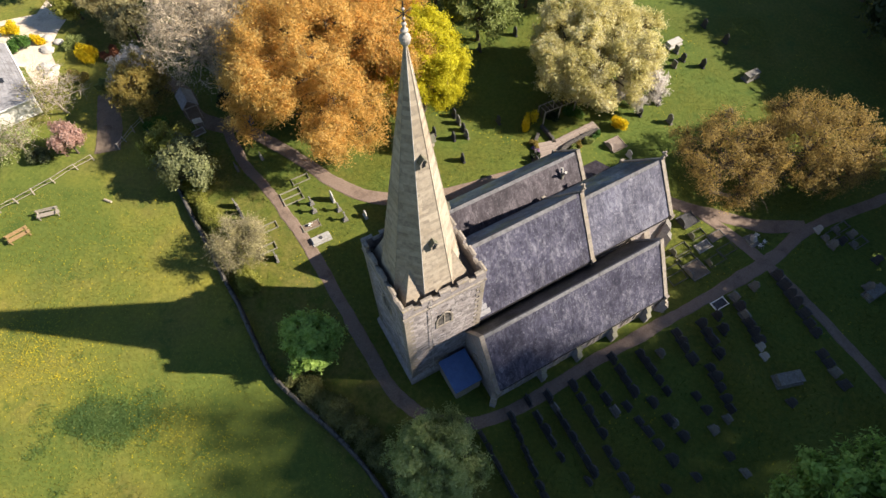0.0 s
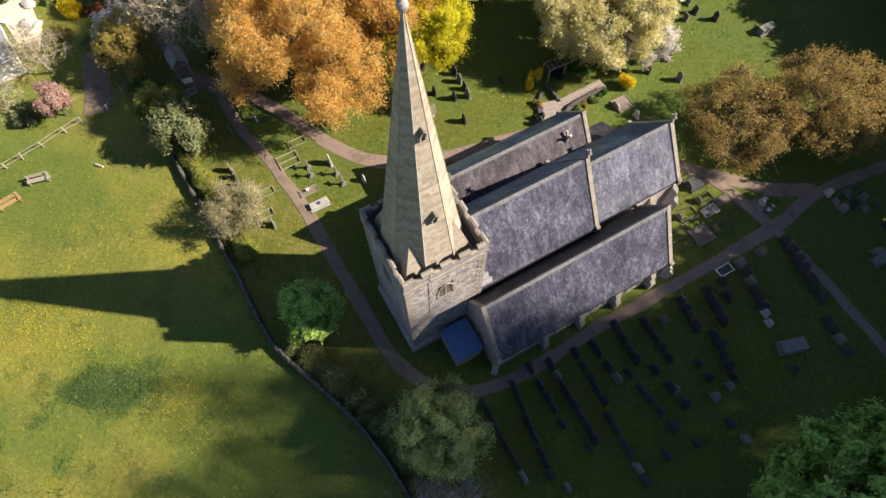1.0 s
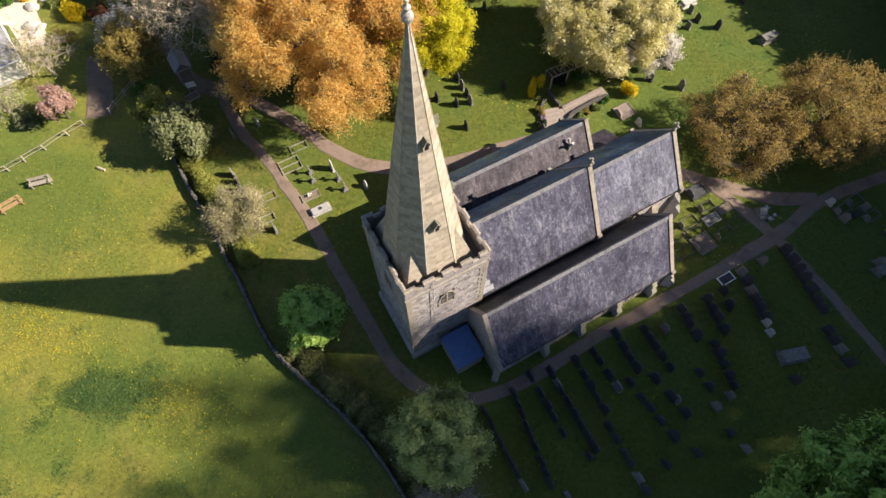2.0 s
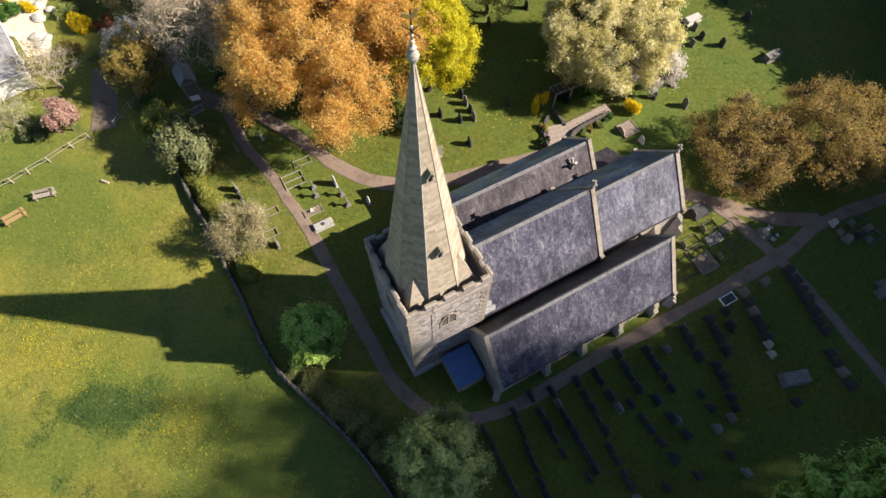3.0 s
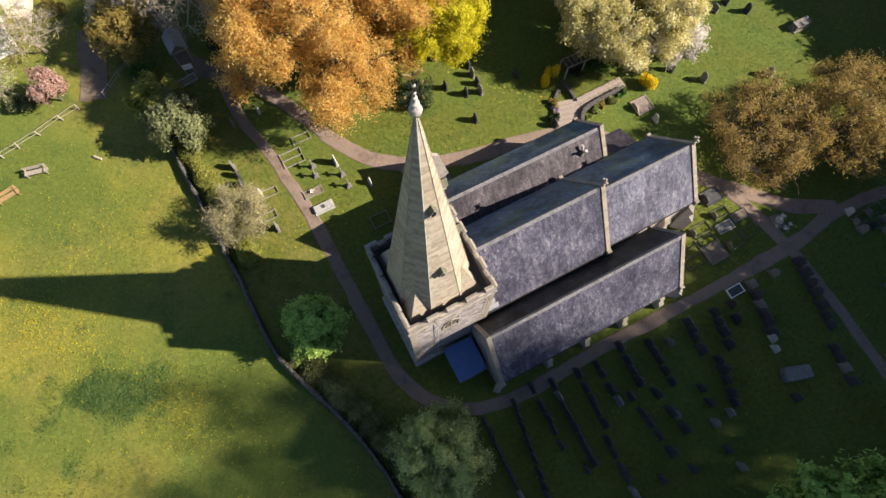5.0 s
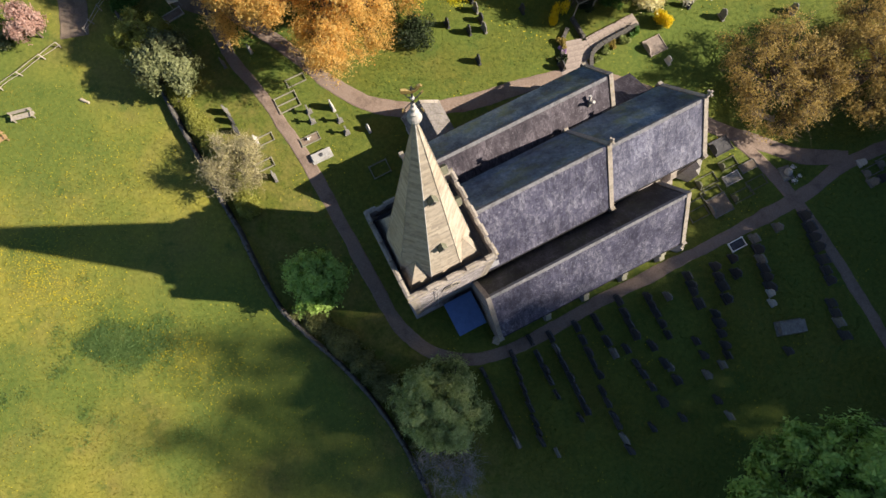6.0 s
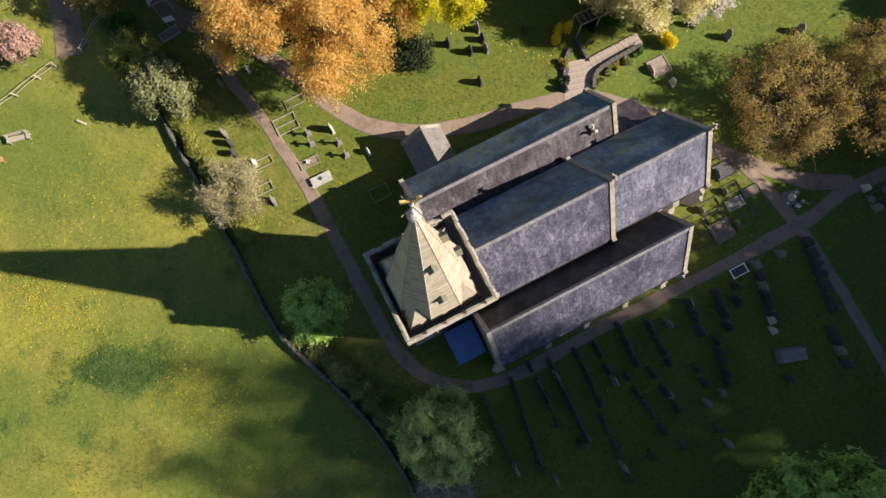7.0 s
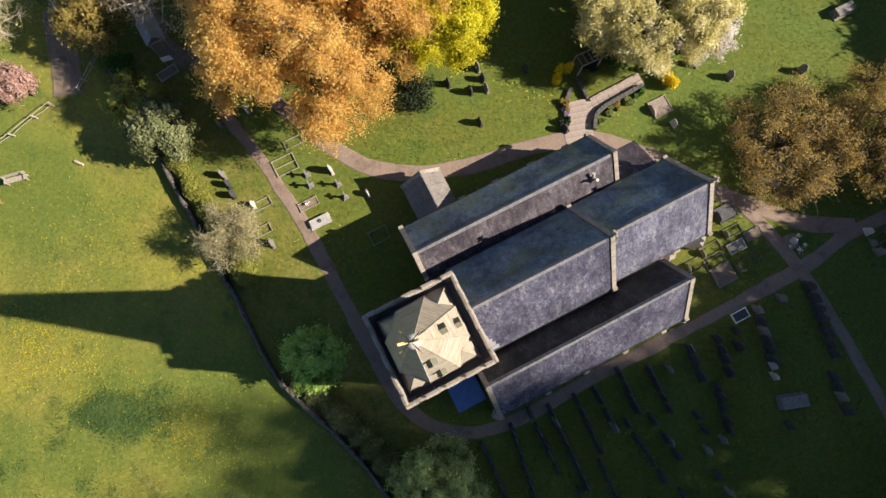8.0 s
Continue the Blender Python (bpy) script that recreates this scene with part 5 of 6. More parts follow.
# ---- garden of remembrance north of the church ----
paved = thing("garden_paving", None, "", "", "", "structure")
tagged(paved, "pale brown stone paving between low walls", "paving", "", "structure")
slab_mesh = [from_bm("paving_slab", boxed(-0.297, 0.297, -0.297, 0.297, -0.05, 0.05 + 0.004 * k, bev=0.006), PAVING) for k in range(3)]
for i in range(7):
    for j in range(7):
        x, y = 10.75 + i * 0.6 * 0.88 - j * 0.6 * 0.22, 38.3 + j * 0.6 * 0.95 + i * 0.14
        if x < 13.1 and not (y > 41.8 and x > 12.3) and x > 10.5:
            ob = new("paving_slab", slab_mesh[rg.randrange(3)])
            ob.parent = paved
            ob.matrix_basis = pose(x, y, rg.uniform(0, 0.008), 0, 0, 13)
for i in range(10):
    for j in range(2):
        x, y = 12.9 + i * 0.53 + j * 0.32 * -1, 41.55 + i * 0.32 + j * 0.53
        ob = new("paving_slab", slab_mesh[rg.randrange(3)])
        ob.parent = paved
        ob.matrix_basis = pose(x, y, rg.uniform(0.008, 0.016), 0, 0, 31)


def low_wall(pts, w, h, material, label, seed):
    t = thing("garden_wall", None, label, "wall")
    r = random.Random(seed)
    line = spline(pts, 0.4)
    for p, q in zip(line, line[1:]):
        for z in range(2):
            a = math.degrees(math.atan2(q[1] - p[1], q[0] - p[0]))
            m, l = (p + q) / 2, float(np.linalg.norm(q - p))
            placed(part("stone", boxed(-l / 2 + 0.01, l / 2 - 0.01, -w / 2 - r.uniform(0, 0.03), w / 2 + r.uniform(0, 0.03), 0, h / 2 - 0.01, bev=0.02), material, t), pose(m[0], m[1], z * h / 2 - 0.02, 0, 0, a))
    return t


low_wall([(11.3, 44.7), (12.5, 42.6)], 0.3, 0.5, WALL_STONE, "low dark rubble garden wall", 1)
low_wall([(12.7, 42.5), (17.4, 45.3)], 0.25, 0.25, PAVING, "low pale stone garden edging", 2)
low_wall([(13.15, 39.5), (13.2, 40.6), (13.7, 41.5), (15.9, 43.0), (17.7, 44.1)], 0.35, 0.55, WALL_STONE, "low curved rubble garden wall", 3)
low_wall([(10.0, 39.6), (10.4, 40.8), (10.4, 42.2), (10.9, 43.6)], 0.35, 0.35, WALL_STONE, "low rubble edge of a rockery", 4)
perg = thing("pergola", None, "weathered timber rose pergola with climbing stems", "pergola")
for p, q in (((10.9, 45.9), (16.4, 48.7)), ((11.5, 44.9), (17.0, 47.7))):
    for k in range(4):
        x, y = p[0] + (q[0] - p[0]) * k / 3, p[1] + (q[1] - p[1]) * k / 3
        part("post", boxed(x - 0.06, x + 0.06, y - 0.06, y + 0.06, -0.1, 2.1), TIMBER, perg)
    f, _ = limb((*p, 2.15), (*q, 2.15), 0.07, 0.07, 0, np.random.default_rng(1), 4, 1)
    part("beam", quads_mesh("beam", f, TIMBER), TIMBER, perg)
for k in range(12):
    a, b = (10.9 + 5.5 * k / 11, 45.9 + 2.8 * k / 11, 2.25), (11.5 + 5.5 * k / 11, 44.9 + 2.8 * k / 11, 2.25)
    f, _ = limb(a, b, 0.04, 0.04, 0, np.random.default_rng(1), 4, 1)
    part("rafter", quads_mesh("rafter", f, TIMBER), TIMBER, perg)
rng = np.random.default_rng(77)
f = np.concatenate([limb((11 + 5.5 * s, 45.6 + 2.8 * s, rng.uniform(0, 2)), (11.2 + 5.5 * s + rng.normal() * 0.6, 45.4 + 2.8 * s + rng.normal() * 0.5, 2.3 + rng.uniform(0, 0.3)), 0.03, 0.012, 0.15, rng, 4, 4)[0] for s in rng.uniform(0, 1, 120)])
tagged(part("climbing_stem", quads_mesh("climbing_stem", f, BARK), BARK, perg), kind="stuff")
bush("forsythia", 9.8, 44.8, 0.9, 0.9, 2.5, 1800, 0.11, LEAF_FLOWER, "forsythia bush in bright yellow flower", 70)
bush("forsythia", 20.4, 44.6, 1.05, 0.95, 1.8, 2000, 0.11, LEAF_FLOWER, "low shrub in bright yellow flower", 71)
for k, (x, y, r, h, m, lab) in enumerate((
        (10.3, 41.9, 0.6, 0.6, LEAF_BROWN, "small brownish rockery shrub"), (10.5, 41.2, 0.45, 0.35, LEAF_PURPLE, "low clump of purple rockery flowers"), (10.2, 40.2, 0.5, 0.8, LEAF_DARK, "small dark evergreen shrub"),
        (13.8, 40.5, 0.45, 0.5, LEAF_GREY, "small grey-green rockery plant"), (14.5, 41.4, 0.55, 0.5, LEAF_GREY, "small grey-green rockery plant"), (15.4, 42.0, 0.5, 0.5, LEAF_BROWN, "small brownish rockery plant"),
        (16.4, 42.7, 0.6, 0.6, LEAF_GREY, "small grey-green rockery plant"), (17.6, 43.4, 0.6, 0.7, LEAF_GREEN, "small green rockery plant"), (12.9, 46.2, 1.0, 1.2, LEAF_DARK, "dark evergreen shrub in the garden"),
        (15.2, 46.6, 1.1, 1.1, LEAF_GREEN, "green shrub inside the walled garden"), (-3.9, 42.2, 1.7, 2.4, LEAF_DARK, "dark rounded evergreen bush under the yellow tree"))):
    bush("shrub", x, y, r, r, h, int(500 + 1400 * r * r), 0.12, m, lab, 80 + k)

# ---- lychgate, bins and house to the north-west ----
ly = thing("lychgate", pose(-29.2, 46.8, 0, 0, 0, 122), "small timber lychgate with a pale slate roof", "gate")
part("roof", prism(bmesh.new(), [(-0.95, 2.1), (0, 3.0), (0.95, 2.1), (0.95, 2.2), (0, 3.12), (-0.95, 2.2)], 0, -1.3, 1.3), SLATE_GREY, ly)
for x in (-1.3, 1.2):
    for y in (-0.75, 0.65):
        part("post", boxed(x, x + 0.12, y, y + 0.12, -0.1, 2.3), TIMBER, ly)
    part("tie_beam", boxed(x, x + 0.12, -0.9, 0.9, 2.05, 2.15), TIMBER, ly)
brd = thing("notice_board", pose(-27.9, 44.6, 0, 0, 0, 20), "pale notice board on two posts", "notice board")
part("panel", boxed(-0.5, 0.5, -0.04, 0.04, 0.8, 1.5), WHITE, brd)
for x in (-0.5, 0.42):
    part("post", boxed(x, x + 0.08, -0.035, 0.035, -0.1, 1.6), TIMBER, brd)
# two made-up bins stand in for an unidentified dark blue object
for x, y, a in ((-22.9, 45.5, 10), (-22.1, 45.2, 25)):
    wb = thing("wheelie_bin", pose(x, y, 0, 0, 0, a), "dark blue lidded bin standing in for an unclear object", "bin", "bins by the path")
    part("body", prism(bmesh.new(), [(-0.24, 0.05), (0.24, 0.05), (0.3, 0.95), (-0.3, 0.95)], 0, -0.27, 0.27), BLUE, wb)
    part("lid", prism(bmesh.new(), [(-0.33, 0.95), (0.34, 0.95), (0.3, 1.02), (-0.33, 1.08)], 0, -0.31, 0.31), BLUE, wb)
    for sx in (-0.25, 0.25):
        b = bmesh.new()
        bmesh.ops.create_cone(b, segments=12, radius1=0.1, radius2=0.1, depth=0.05, cap_ends=True, matrix=pose(sx, 0.26, 0.1, 0, 90, 0))
        part("wheel", b, IRON, wb)
house = thing("house", pose(-46.6, 47.0, -1.4, 0, 0, 127), "pale rendered house with a hipped grey slate roof", "house")
part("wall", boxed(0.3, 11.0, 0.3, 7.7, -0.2, 3.75), WHITE, house)
bm = bmesh.new()
lo = [bm.verts.new((x, y, 3.7)) for x, y in ((0, 0), (11.3, 0), (11.3, 8.0), (0, 8.0))]
hi = [bm.verts.new((3.6, 4.0, 6.9)), bm.verts.new((11.3, 4.0, 6.9))]
for q in ((lo[0], lo[1], hi[1], hi[0]), (lo[2], lo[3], hi[0], hi[1]), (lo[3], lo[0], hi[0]), (lo[1], lo[2], hi[1]), lo[::-1]):
    bm.faces.new(q)
bmesh.ops.recalc_face_normals(bm, faces=bm.faces)
hr = part("roof", bm, SLATE_GREY, house)
for j in range(1, 13):
    z = 3.7 + 3.2 * j / 13
    c = 4.0 * j / 13
    part("slate_course", boxed(3.6 * j / 13, 11.3, c - 0.02, c + 0.28, z, z + 0.025), SLATE_GREY, hr)
    part("slate_course", boxed(3.6 * j / 13, 3.6 * j / 13 + 0.26, c + 0.29, 8.0 - c, z, z + 0.025), SLATE_GREY, hr)
part("gutter", boxed(0, 11.3, -0.14, -0.01, 3.68, 3.8), WHITE, house, "white gutter")
part("gutter", boxed(-0.14, -0.01, -0.14, 8.14, 3.68, 3.8), WHITE, house, "white gutter")
placed(part("rooflight", boxed(0, 0.8, 0, 1.0, 0, 0.06), GLASS_DARK, hr), pose(2.2, 1.6, 5.25, 40, 0, 0))
for u in (2.0, 5.5, 8.5):
    w = part("window", boxed(u, u + 1.2, 0.22, 0.3, 1.0, 2.2), WHITE, house)
    part("pane", boxed(u + 0.08, u + 1.12, 0.2, 0.22, 1.08, 2.12), GLASS_DARK, w)
bm = bmesh.new()
vs = [bm.verts.new((x, y, 0.02)) for x, y in ((-46.5, 50.2), (-47.2, 53.5), (-49.8, 57.5), (-50.0, 61.0), (-49.0, 68.0), (-53.5, 70.0), (-54.0, 64.5), (-60.0, 62.5), (-60.0, 56.0), (-52.0, 54.5), (-48.6, 50.4))]
bm.faces.new(vs)
solid("patio", bm, PATIO, "pale cream gravel drive and patio by the house", "drive", "structure")
for x, y, s in ((-48.3, 53.0, 0.6), (-49.0, 54.4, 0.8), (-47.9, 54.2, 0.5), (-50.0, 57.5, 0.7), (-49.2, 59.0, 0.5), (-50.8, 59.6, 0.6)):
    b = bmesh.new()
    bmesh.ops.create_icosphere(b, subdivisions=2, radius=s)
    for v in b.verts:
        v.co = Vector((v.co.x * 1.3, v.co.y, v.co.z * 0.6)) * (1 + 0.25 * noise.noise(v.co * 1.7 + Vector((x, y, 0))))
    solid("boulder", b, GRAVE_PALE, "pale garden boulder beside the drive", "boulder", "", pose(x, y, 0.2 * s, 0, 0, x * 40))
ribbon("path_track", [(-37.6, 41.0), (-38.2, 43.5), (-39.2, 47.0), (-40.0, 50.0)], 2.6, 0.012, EARTH, "bare brown earth track through the gateway")
ribbon("path_gate", [(-24.5, 44.6), (-27.5, 45.6), (-29.4, 47.0), (-31.0, 50.0), (-35, 53)], 1.8, 0.018, EARTH, "shaded brown path towards the lychgate")

# ---- trees ----
tree("maple_tree", -11.2, 17.2, 6.2, 2.6, 1.0, 260, 70, 0.15, LEAF_FRESH, BARK, "small round fresh green tree beside the boundary wall", 1, spread=0.36, trunk=0.16, lobes=22)
tree("whitebeam_tree", -0.3, 7.5, 7.2, 3.5, 0.6, 420, 130, 0.115, LEAF_WHITEBEAM, BARK, "pale grey-green young tree by the path bend", 2, spread=0.4, trunk=0.17, lobes=40, tilt=1.2, fringe=0.3)
tree("bare_shrub", 0.3, 2.6, 3.6, 2.7, 0.3, 150, 2, 0.1, LEAF_BROWN, BARK_GREY, "leafless greyish shrub with many thin twigs", 3, spread=0.5, trunk=0.08, twigs=8, category="shrub")
tree("holly_tree", -26.4, 36.6, 5.8, 2.9, 0.4, 300, 70, 0.16, LEAF_HOLLY, BARK, "dark glossy evergreen tree beside the wall", 4, spread=0.36, trunk=0.2, lobes=20)
tree("elder_tree", -28.9, 39.4, 5.4, 2.7, 0.3, 160, 60, 0.14, LEAF_LOOSE, BARK, "yellow-green bushy tree by the wall", 36, spread=0.36, trunk=0.1, lobes=16)
tree("hawthorn_tree", -19.6, 27.6, 5.0, 2.9, 0.8, 240, 22, 0.09, LEAF_HAW, BARK_OLIVE, "nearly bare pale twiggy tree", 5, spread=0.42, trunk=0.12, twigs=12, stretch=2.4)
tree("copper_beech", -13.2, 45.4, 15.2, 9.8, 0.6, 1000, 300, 0.09, LEAF_ORANGE, BARK, "large spreading tree with copper orange young leaves", 6, spread=0.7, trunk=0.5, stretch=2.4, lobes=64, twigs=1, fringe=0.5, tilt=1.5)
tree("copper_beech", -8.0, 49.6, 14.5, 7.8, 2.0, 620, 260, 0.09, LEAF_ORANGE, BARK, "large spreading tree with copper orange young leaves", 7, spread=0.7, trunk=0.45, stretch=2.4, lobes=50, twigs=1, fringe=0.5, tilt=1.5)
tree("copper_beech", -14.0, 59.0, 15.0, 7.5, 2.5, 460, 110, 0.15, LEAF_ORANGE, BARK, "large spreading tree with copper orange young leaves", 27, spread=0.7, trunk=0.45, stretch=2.0, lobes=80, tilt=1.4)
tree("lime_tree", -2.4, 47.2, 12.6, 4.8, 1.4, 480, 170, 0.11, LEAF_YELLOW, BARK, "bright yellow-green tree behind the church", 8, spread=0.5, trunk=0.35, lobes=40, tilt=1.2, fringe=0.3)
tree("blossom_tree", 16.9, 51.0, 9.8, 7.2, 0.8, 1000, 170, 0.1, LEAF_BLOSSOM, BARK, "broad tree covered with creamy white blossom", 9, spread=0.5, trunk=0.4, lobes=54, fringe=0.6, twigs=1, tilt=1.6, stretch=2.4)
tree("blossom_tree", 22.3, 48.4, 5.2, 3.0, 0.6, 240, 70, 0.11, LEAF_WHITE, BARK, "small tree with drooping sprays of white blossom", 41, spread=0.34, trunk=0.16, lobes=26, fringe=0.5, twigs=1)
tree("bronze_tree", 30.0, 38.0, 5.4, 5.8, 0.6, 460, 52, 0.085, LEAF_BRONZE, BARK, "low bronze-brown spreading tree by the path", 10, spread=0.5, trunk=0.25, twigs=5, stretch=2.4, lobes=40, fringe=0.45, tilt=1.5)
tree("bronze_tree", 39.4, 39.0, 6.8, 6.6, 0.6, 560, 70, 0.085, LEAF_BRONZE, BARK, "bronze-brown spreading tree by the path", 11, spread=0.5, trunk=0.3, twigs=4, stretch=2.4, lobes=44, fringe=0.45, tilt=1.5)
tree("sycamore_tree", 28.5, 0.3, 13.8, 7.9, 3.0, 620, 120, 0.2, LEAF_FRESH, BARK, "large leafy green tree south of the graves", 12, spread=0.5, trunk=0.45, lobes=40)
for x, y, h, r, n, sd in ((-26.6, 50.2, 13.5, 5.4, 380, 13), (-21.5, 56.0, 13.0, 5.5, 380, 14), (-22.0, 49.2, 10.5, 4.0, 280, 35), (-28.5, 57.5, 12.0, 5.0, 300, 34)):
    tree("bare_tree", x, y, h, r, 0.9, n, 9, 0.12, LEAF_BUFF, BARK_PALE, "tall pale tree with bare spring twigs", sd, spread=0.7, trunk=0.3, twigs=8, stretch=2.6, lobes=34, fringe=0.35, tilt=1.6)
tree("cherry_tree", -40.8, 40.9, 4.0, 1.75, 0.7, 150, 50, 0.13, LEAF_PINK, BARK, "small cherry tree in pink blossom", 15, spread=0.3, trunk=0.13, lobes=16)
tree("bronze_tree", -34.2, 47.6, 6.5, 3.4, 0.6, 240, 60, 0.13, LEAF_BROWN, BARK, "bronze-leaved small tree by the gateway", 16, spread=0.42, trunk=0.2, stretch=2.2, twigs=2)
tree("blackthorn_tree", -35.2, 49.6, 6.4, 2.6, 1.5, 190, 40, 0.13, LEAF_WHITE, BARK, "small tree with greyish white blossom", 17, spread=0.4, trunk=0.16, twigs=2)
tree("willow_tree", -44.0, 47.0, 6.0, 3.4, 0.8, 120, 5, 0.12, LEAF_LOOSE, BARK_PALE, "open pale green tree with leaning stems", 18, spread=0.6, trunk=0.15, twigs=6, stretch=2.6, tilt=1.6)
tree("willow_tree", -46.5, 41.0, 4.2, 2.6, 0.6, 100, 10, 0.12, LEAF_GREY, BARK_PALE, "open pale green tree with leaning stems", 19, spread=0.6, trunk=0.13, twigs=6, stretch=2.6, tilt=1.6)
for x, y, h, r, m, lab, sd in ((4.5, 59.5, 9.0, 4.6, LEAF_GREY, "green", 20), (11.0, 66.0, 10.0, 5.0, LEAF_BROWN, "brownish", 21), (-1.0, 66.0, 11.0, 5.0, LEAF_GREEN, "green", 22), (20.0, 70.0, 10.0, 5.5, LEAF_GREEN, "green", 23)):
    tree("alder_tree", x, y, h, r, 1.2, 300, 55, 0.2, m, BARK, lab + " leafy tree at the churchyard edge", sd, spread=0.5, trunk=0.25, lobes=28)
for k, (x, y, h, r, m, lab) in enumerate((
        (-39.0, 59.5, 5.5, 3.0, LEAF_HAW, "round green tree in the garden"), (-43.0, 63.5, 6.0, 3.2, LEAF_HAW, "pale brownish tree in the garden"), (-36.5, 64.5, 6.5, 3.4, LEAF_LOOSE, "yellow-green leafy tree in the garden"),
        (-47.5, 63.5, 4.5, 2.6, LEAF_LOOSE, "pale green tree in the garden"), (-33.0, 67.0, 8.0, 4.0, LEAF_BROWN, "brownish tree beyond the garden"), (-55.5, 70.0, 6.0, 4.0, LEAF_GREEN, "green tree beyond the drive"))):
    tree("garden_tree", x, y, h, r, 0.8, 190, 50, 0.17, m, BARK, lab, 200 + k, spread=0.42, trunk=0.17, lobes=20)
for k, (x, y, r, h, m, lab) in enumerate((
        (-44.4, 56.2, 1.4, 1.9, LEAF_FLOWER, "large forsythia bush in bright yellow flower"), (-51.6, 58.9, 0.9, 1.2, LEAF_FLOWER, "yellow-flowered shrub in the garden"), (-55.6, 61.2, 1.3, 1.4, LEAF_FLOWER, "yellow-flowered shrub in the garden"),
        (-41.6, 56.4, 1.2, 1.4, LEAF_RED, "reddish-brown shrub in the garden"), (-46.5, 58.5, 1.3, 1.3, LEAF_GREY, "grey-green shrub in the garden"), (-53.5, 58.0, 1.4, 1.4, LEAF_GREEN, "green shrub in the garden"),
        (-47.5, 49.8, 1.0, 1.0, LEAF_BROWN, "brownish shrub beside the house"), (-44.5, 52.2, 1.2, 1.0, LEAF_BROWN, "brownish shrub in the garden"), (-41.0, 51.0, 1.0, 1.0, LEAF_GREY, "grey-green shrub in the garden"),
        (-44.8, 40.0, 1.3, 1.2, LEAF_HOLLY, "bluish grey-green shrub by the fence"), (-32.5, 44.2, 1.4, 1.6, LEAF_GREEN, "green shrub by the gateway"), (-31.0, 41.2, 1.2, 1.4, LEAF_HOLLY, "dark shrub by the wall"),
        (-25.0, 47.8, 1.5, 2.0, LEAF_DARK, "dark evergreen shrub under trees"), (-20.5, 46.5, 1.4, 1.6, LEAF_RED, "reddish-brown shrub under the tree"))):
    bush("shrub", x, y, r, r * 0.9, h, int(500 + 1100 * r * r), 0.15, m, lab, 120 + k)
for k, (x, y, h, r) in enumerate(((40.8, 9.5, 4.5, 3.0), (42.5, 14.0, 3.8, 2.4), (38.5, 5.0, 4.0, 2.6))):
    tree("bare_thicket", x, y, h, r, 0.3, 110, 3, 0.09, LEAF_RED, BARK_GREY, "bare purplish grey thicket beside the path", 300 + k, spread=0.6, trunk=0.09, twigs=8, category="shrub")
# unseen trees on that bank, added to shade the graves and meadow edge
for k, (x, y, h, r, b) in enumerate(((52, 20.5, 19.6, 4, 2), (53, 23.5, 21, 4, 2), (54, 27, 20, 4.2, 1.5), (52, 31, 14, 4.2, 1.5), (55, 35, 12, 4.2, 1.5))):
    tree("ash_tree", x, y, h, r, b, 230, 26, 0.36, LEAF_DARK, BARK, "tall dark out-of-view tree added for shade", 240 + k, spread=1.0, trunk=0.45, foot=bank(x, y), fringe=0.35, tilt=1.6)
for j, y in enumerate(range(-13, 21, 3)):
    for i, x in enumerate((93, 99, 105, 111)):
        r = random.Random(100 * j + i)
        xx, yy = x + r.uniform(-1.5, 1.5), y + r.uniform(-1, 1)
        top = float(np.interp(yy, (5, 7.6, 9.2, 10.5, 13, 17, 21), (89, 88, 83, 73, 64.5, 58.5, 53.5))) + (xx - 100) * 0.68 + r.uniform(-8, 2) * (1 if y < 8 else 0.4)
        f = bank(xx, yy)
        tree("ash_tree", xx, yy, top - f, 3.4 if y < 6 else 2.3, 2, 170 if y < 6 else 150, 3 if y < 6 else 4, 0.36, LEAF_DARK, BARK, "tall thin-crowned unseen tree added to filter sun", 400 + 10 * j + i, spread=1.4, trunk=0.3, foot=f, fringe=0.4, tilt=1.6)
for k, (x, y, top) in enumerate(((96, 10.0, 79), (101, 10.5, 83), (106, 9.9, 86), (111, 10.4, 89))):
    tree("ash_tree", x, y, top - bank(x, y), 2.0, 2, 170, 4, 0.36, LEAF_DARK, BARK, "tall thin-crowned unseen tree added to filter sun", 800 + k, spread=1.2, trunk=0.25, foot=bank(x, y), fringe=0.3, tilt=1.6)
for j, y in enumerate(range(-13, 21, 3)):
    for i, x in enumerate((96, 103, 109)):
        r = random.Random(900 + 10 * j + i)
        xx, yy = x + r.uniform(-1.5, 1.5), y + r.uniform(-1, 1)
        f = bank(xx, yy)
        tree("ash_tree", xx, yy, (66 if y < 8 else 53) + (xx - 100) * 0.68 + r.uniform(-3, 3) - f, 3.4, 0.5, 170, 2, 0.36, LEAF_DARK, BARK, "smaller thin-crowned unseen tree added to filter sun", 600 + 10 * j + i, spread=1.4, trunk=0.25, foot=f, fringe=0.4, tilt=1.6)
for k, (x, y, h, r, b) in enumerate(((55, 57, 12.5, 6, 1.0), (59, 63, 17, 7, 1.0), (56, 69, 15.5, 6, 1.0), (58, 50.5, 12, 5.5, 1.0), (65, 56, 18, 7, 1.5), (66, 66, 18, 7, 1.5), (60, 70, 17, 7, 1.5), (64, 48, 13, 6, 1.5), (62, 53.5, 14, 5, 1.0), (70, 51.5, 17, 6, 1.5))):
    tree("yew_tree", x + 0.8, y - 1.6, h, r, b, 300, 44, 0.36, LEAF_DARK, BARK, "dark evergreen tree at the edge of the churchyard", 260 + k, spread=0.8, trunk=0.45, lobes=28)

# ---- rough grass and weeds ----
rng = np.random.default_rng(5)


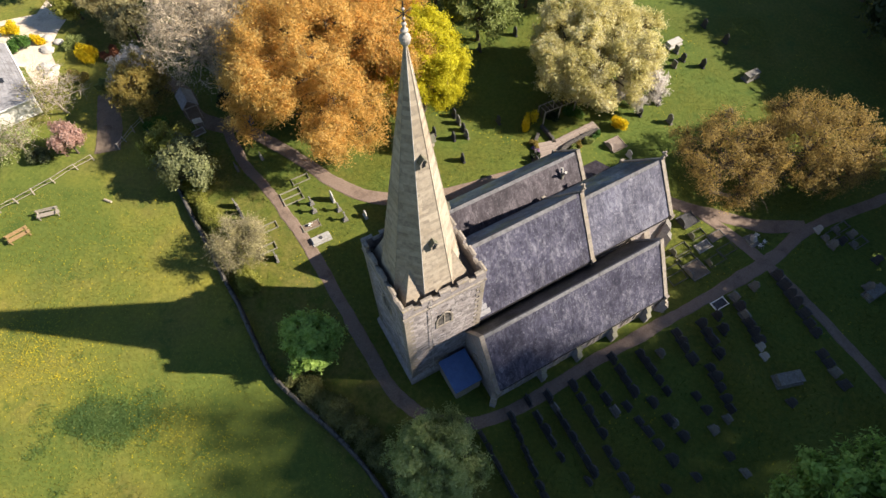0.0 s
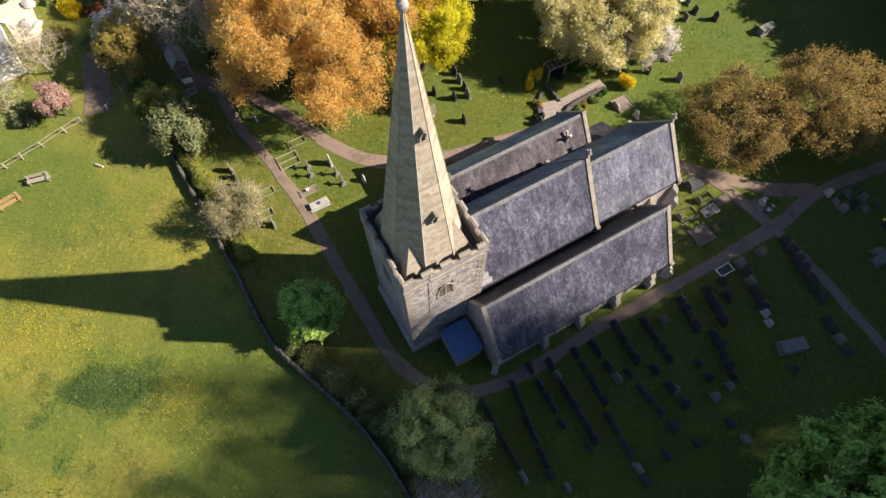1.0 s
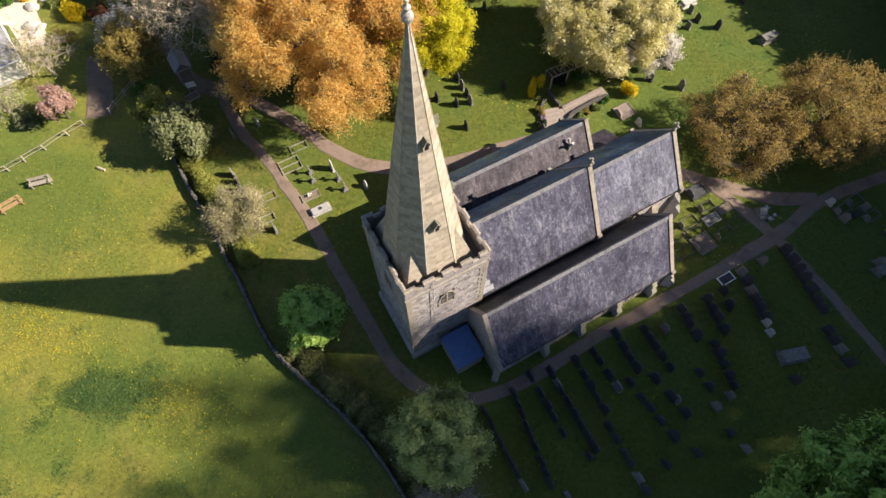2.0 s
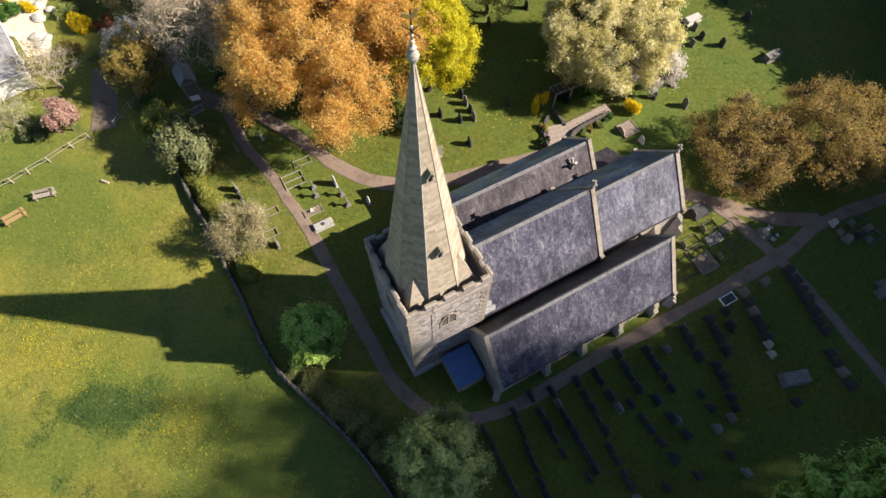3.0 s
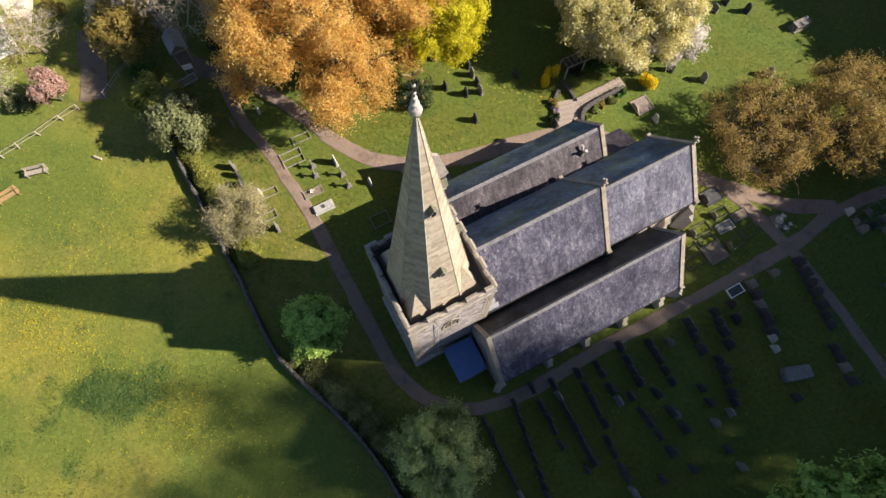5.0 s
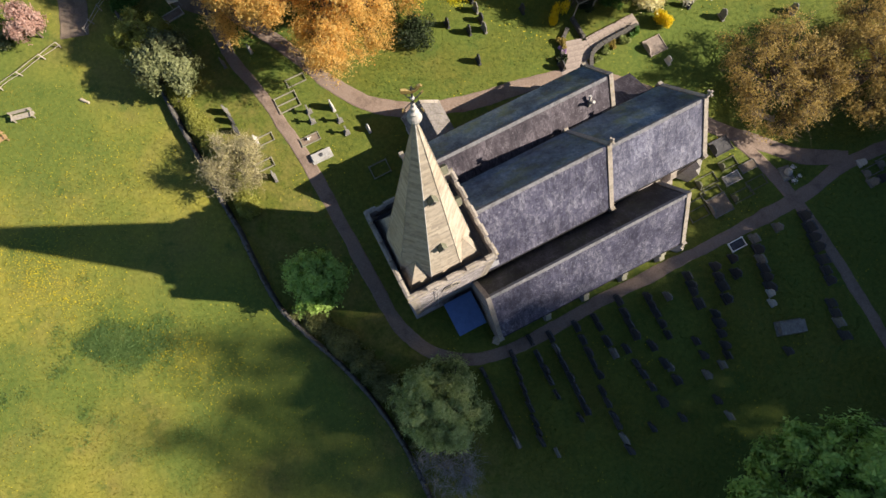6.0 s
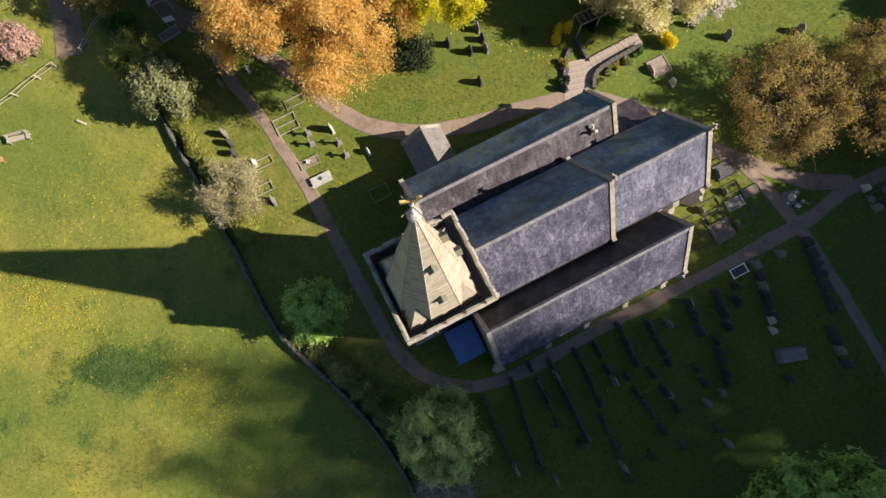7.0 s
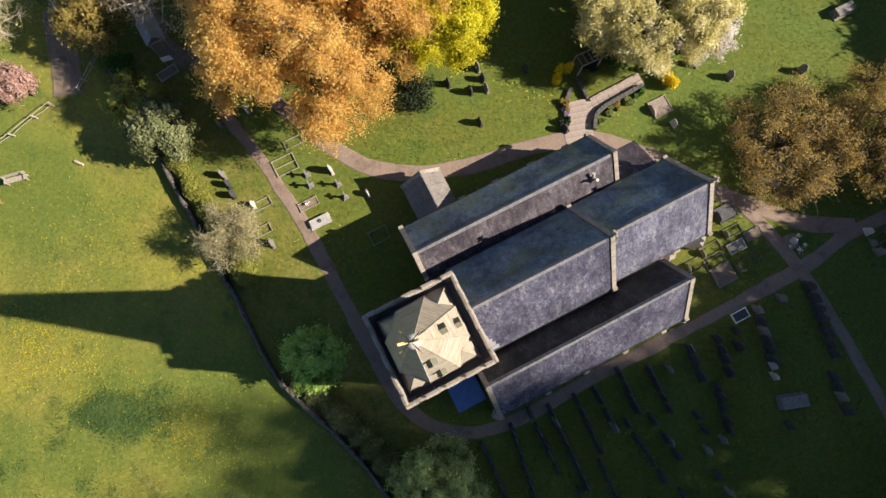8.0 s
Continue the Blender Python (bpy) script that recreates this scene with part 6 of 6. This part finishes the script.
def clear(x, y):
    dx, dy = x + 2.8, y - 15.0
    u, v = dx * 0.872 + dy * 0.489, -dx * 0.489 + dy * 0.872
    return ~((u > -0.5) & (u < 28.5) & (v > -6.2) & (v < 16.5))


def tufts(name, n, box4, size, material, label, squeeze=None):
    x, y = rng.uniform(box4[0], box4[1], n), rng.uniform(box4[2], box4[3], n)
    keep = clear(x, y)
    if squeeze:
        keep &= squeeze(x, y)
    x, y = x[keep], y[keep]
    n = len(x)
    h = size * rng.uniform(0.5, 1.5, n)
    a = rng.uniform(0, 2 * np.pi, n)
    tip = rng.normal(size=(n, 2)) * (0.5 * h)[:, None]
    w = 0.6 * h
    v = np.stack([np.c_[x - w * np.cos(a), y - w * np.sin(a), 0 * x - 0.04], np.c_[x + w * np.cos(a), y + w * np.sin(a), 0 * x - 0.04], np.c_[x + tip[:, 0], y + tip[:, 1], h]], 1)
    ob = new(name, quads_mesh(name, v, material, 3))
    return tagged(ob, label, "grass", "", "stuff")


PATHS = np.concatenate([spline(p, 0.5) for p in (P_SOUTH, P_NORTH, P_EAST, P_SE)])


def off_paths(x, y):
    d = np.full(len(x), 9.0)
    for k in range(0, len(PATHS)):
        d = np.minimum(d, np.hypot(x - PATHS[k, 0], y - PATHS[k, 1]))
    return d > 0.85


tufts("rough_grass", 70000, (-50, 4, -14, 36), 0.06, MEADOW_BLADE, "rough meadow grass with seed heads and weeds", lambda x, y: x < -31.0 + (38.0 - y) * 0.78)
tufts("lawn_grass", 34000, (-8, 42, 34, 64), 0.055, TUFT, "tufted churchyard lawn grass", lambda x, y: off_paths(x, y) & ~((x > 10) & (x < 18.5) & (y > 38) & (y < 46)))
tufts("lawn_grass", 9000, (-26, -3, 18, 40), 0.055, TUFT, "tufted churchyard lawn grass", lambda x, y: off_paths(x, y) & (x > -30.0 + (38.0 - y) * 0.8))
tufts("lawn_grass", 40000, (0, 44, 0, 34), 0.07, TUFT, "short shaded grass between the graves", off_paths)
for cx, cy, rx, ry, n in ((-28.4, 11.6, 4.2, 1.5, 1900), (-24.5, 9.6, 2.5, 1.2, 450), (-33, 10.0, 3.0, 1.4, 500), (-38, 7.0, 4, 1.6, 500), (-33, 17, 1.2, 0.7, 70), (-30.5, 26.5, 1.0, 0.6, 90), (-22.5, 12.5, 1.2, 0.7, 130), (-20, 8, 1.6, 1.2, 160), (-31, 14.5, 1.0, 0.5, 70), (-24, 4, 4, 2, 500), (-32, 4, 4, 2, 400)):
    n = n * 7 if n > 1000 else n
    hub = rng.normal(size=(max(3, n // 90), 2)) * [rx * 0.5, ry * 0.5]
    p = np.c_[hub[rng.integers(0, len(hub), n)] + rng.normal(size=(n, 2)) * 0.42 + [cx, cy], np.abs(rng.normal(size=n)) * 0.12 + 0.02]
    ob = new("nettle_patch", quads_mesh("nettle_patch", leaves(rng, p, 0.08, 2.5), NETTLE))
    tagged(ob, "patch of dark green nettles in the meadow", "weeds", "", "stuff")


def flowers(n, cx, cy, rx, ry, turn):
    a = radians(turn)
    q = rng.normal(size=(n, 2)) * [rx, ry]
    x, y = cx + q[:, 0] * math.cos(a) - q[:, 1] * math.sin(a), cy + q[:, 0] * math.sin(a) + q[:, 1] * math.cos(a)
    keep = (x + 0.74 * y < -4.0) & (y > 0)
    c = np.c_[x[keep], y[keep], rng.uniform(0.1, 0.2, keep.sum())]
    return leaves(rng, c, 0.07, 3.0, 1.1)


f = np.concatenate([flowers(*a) for a in ((1500, -36.5, 17, 3.5, 1.6, -20), (600, -24, 11, 4, 1.6, -30), (450, -38, 24, 5, 3, 0), (250, -30, 30, 5, 3, 0), (300, -20, 9, 3, 2, 0), (200, -34, 12, 5, 2, 0))])
ob = new("meadow_flowers", quads_mesh("meadow_flowers", f, LEAF_FLOWER))
tagged(ob, "drifts of small yellow meadow flowers", "flowers", "", "stuff")
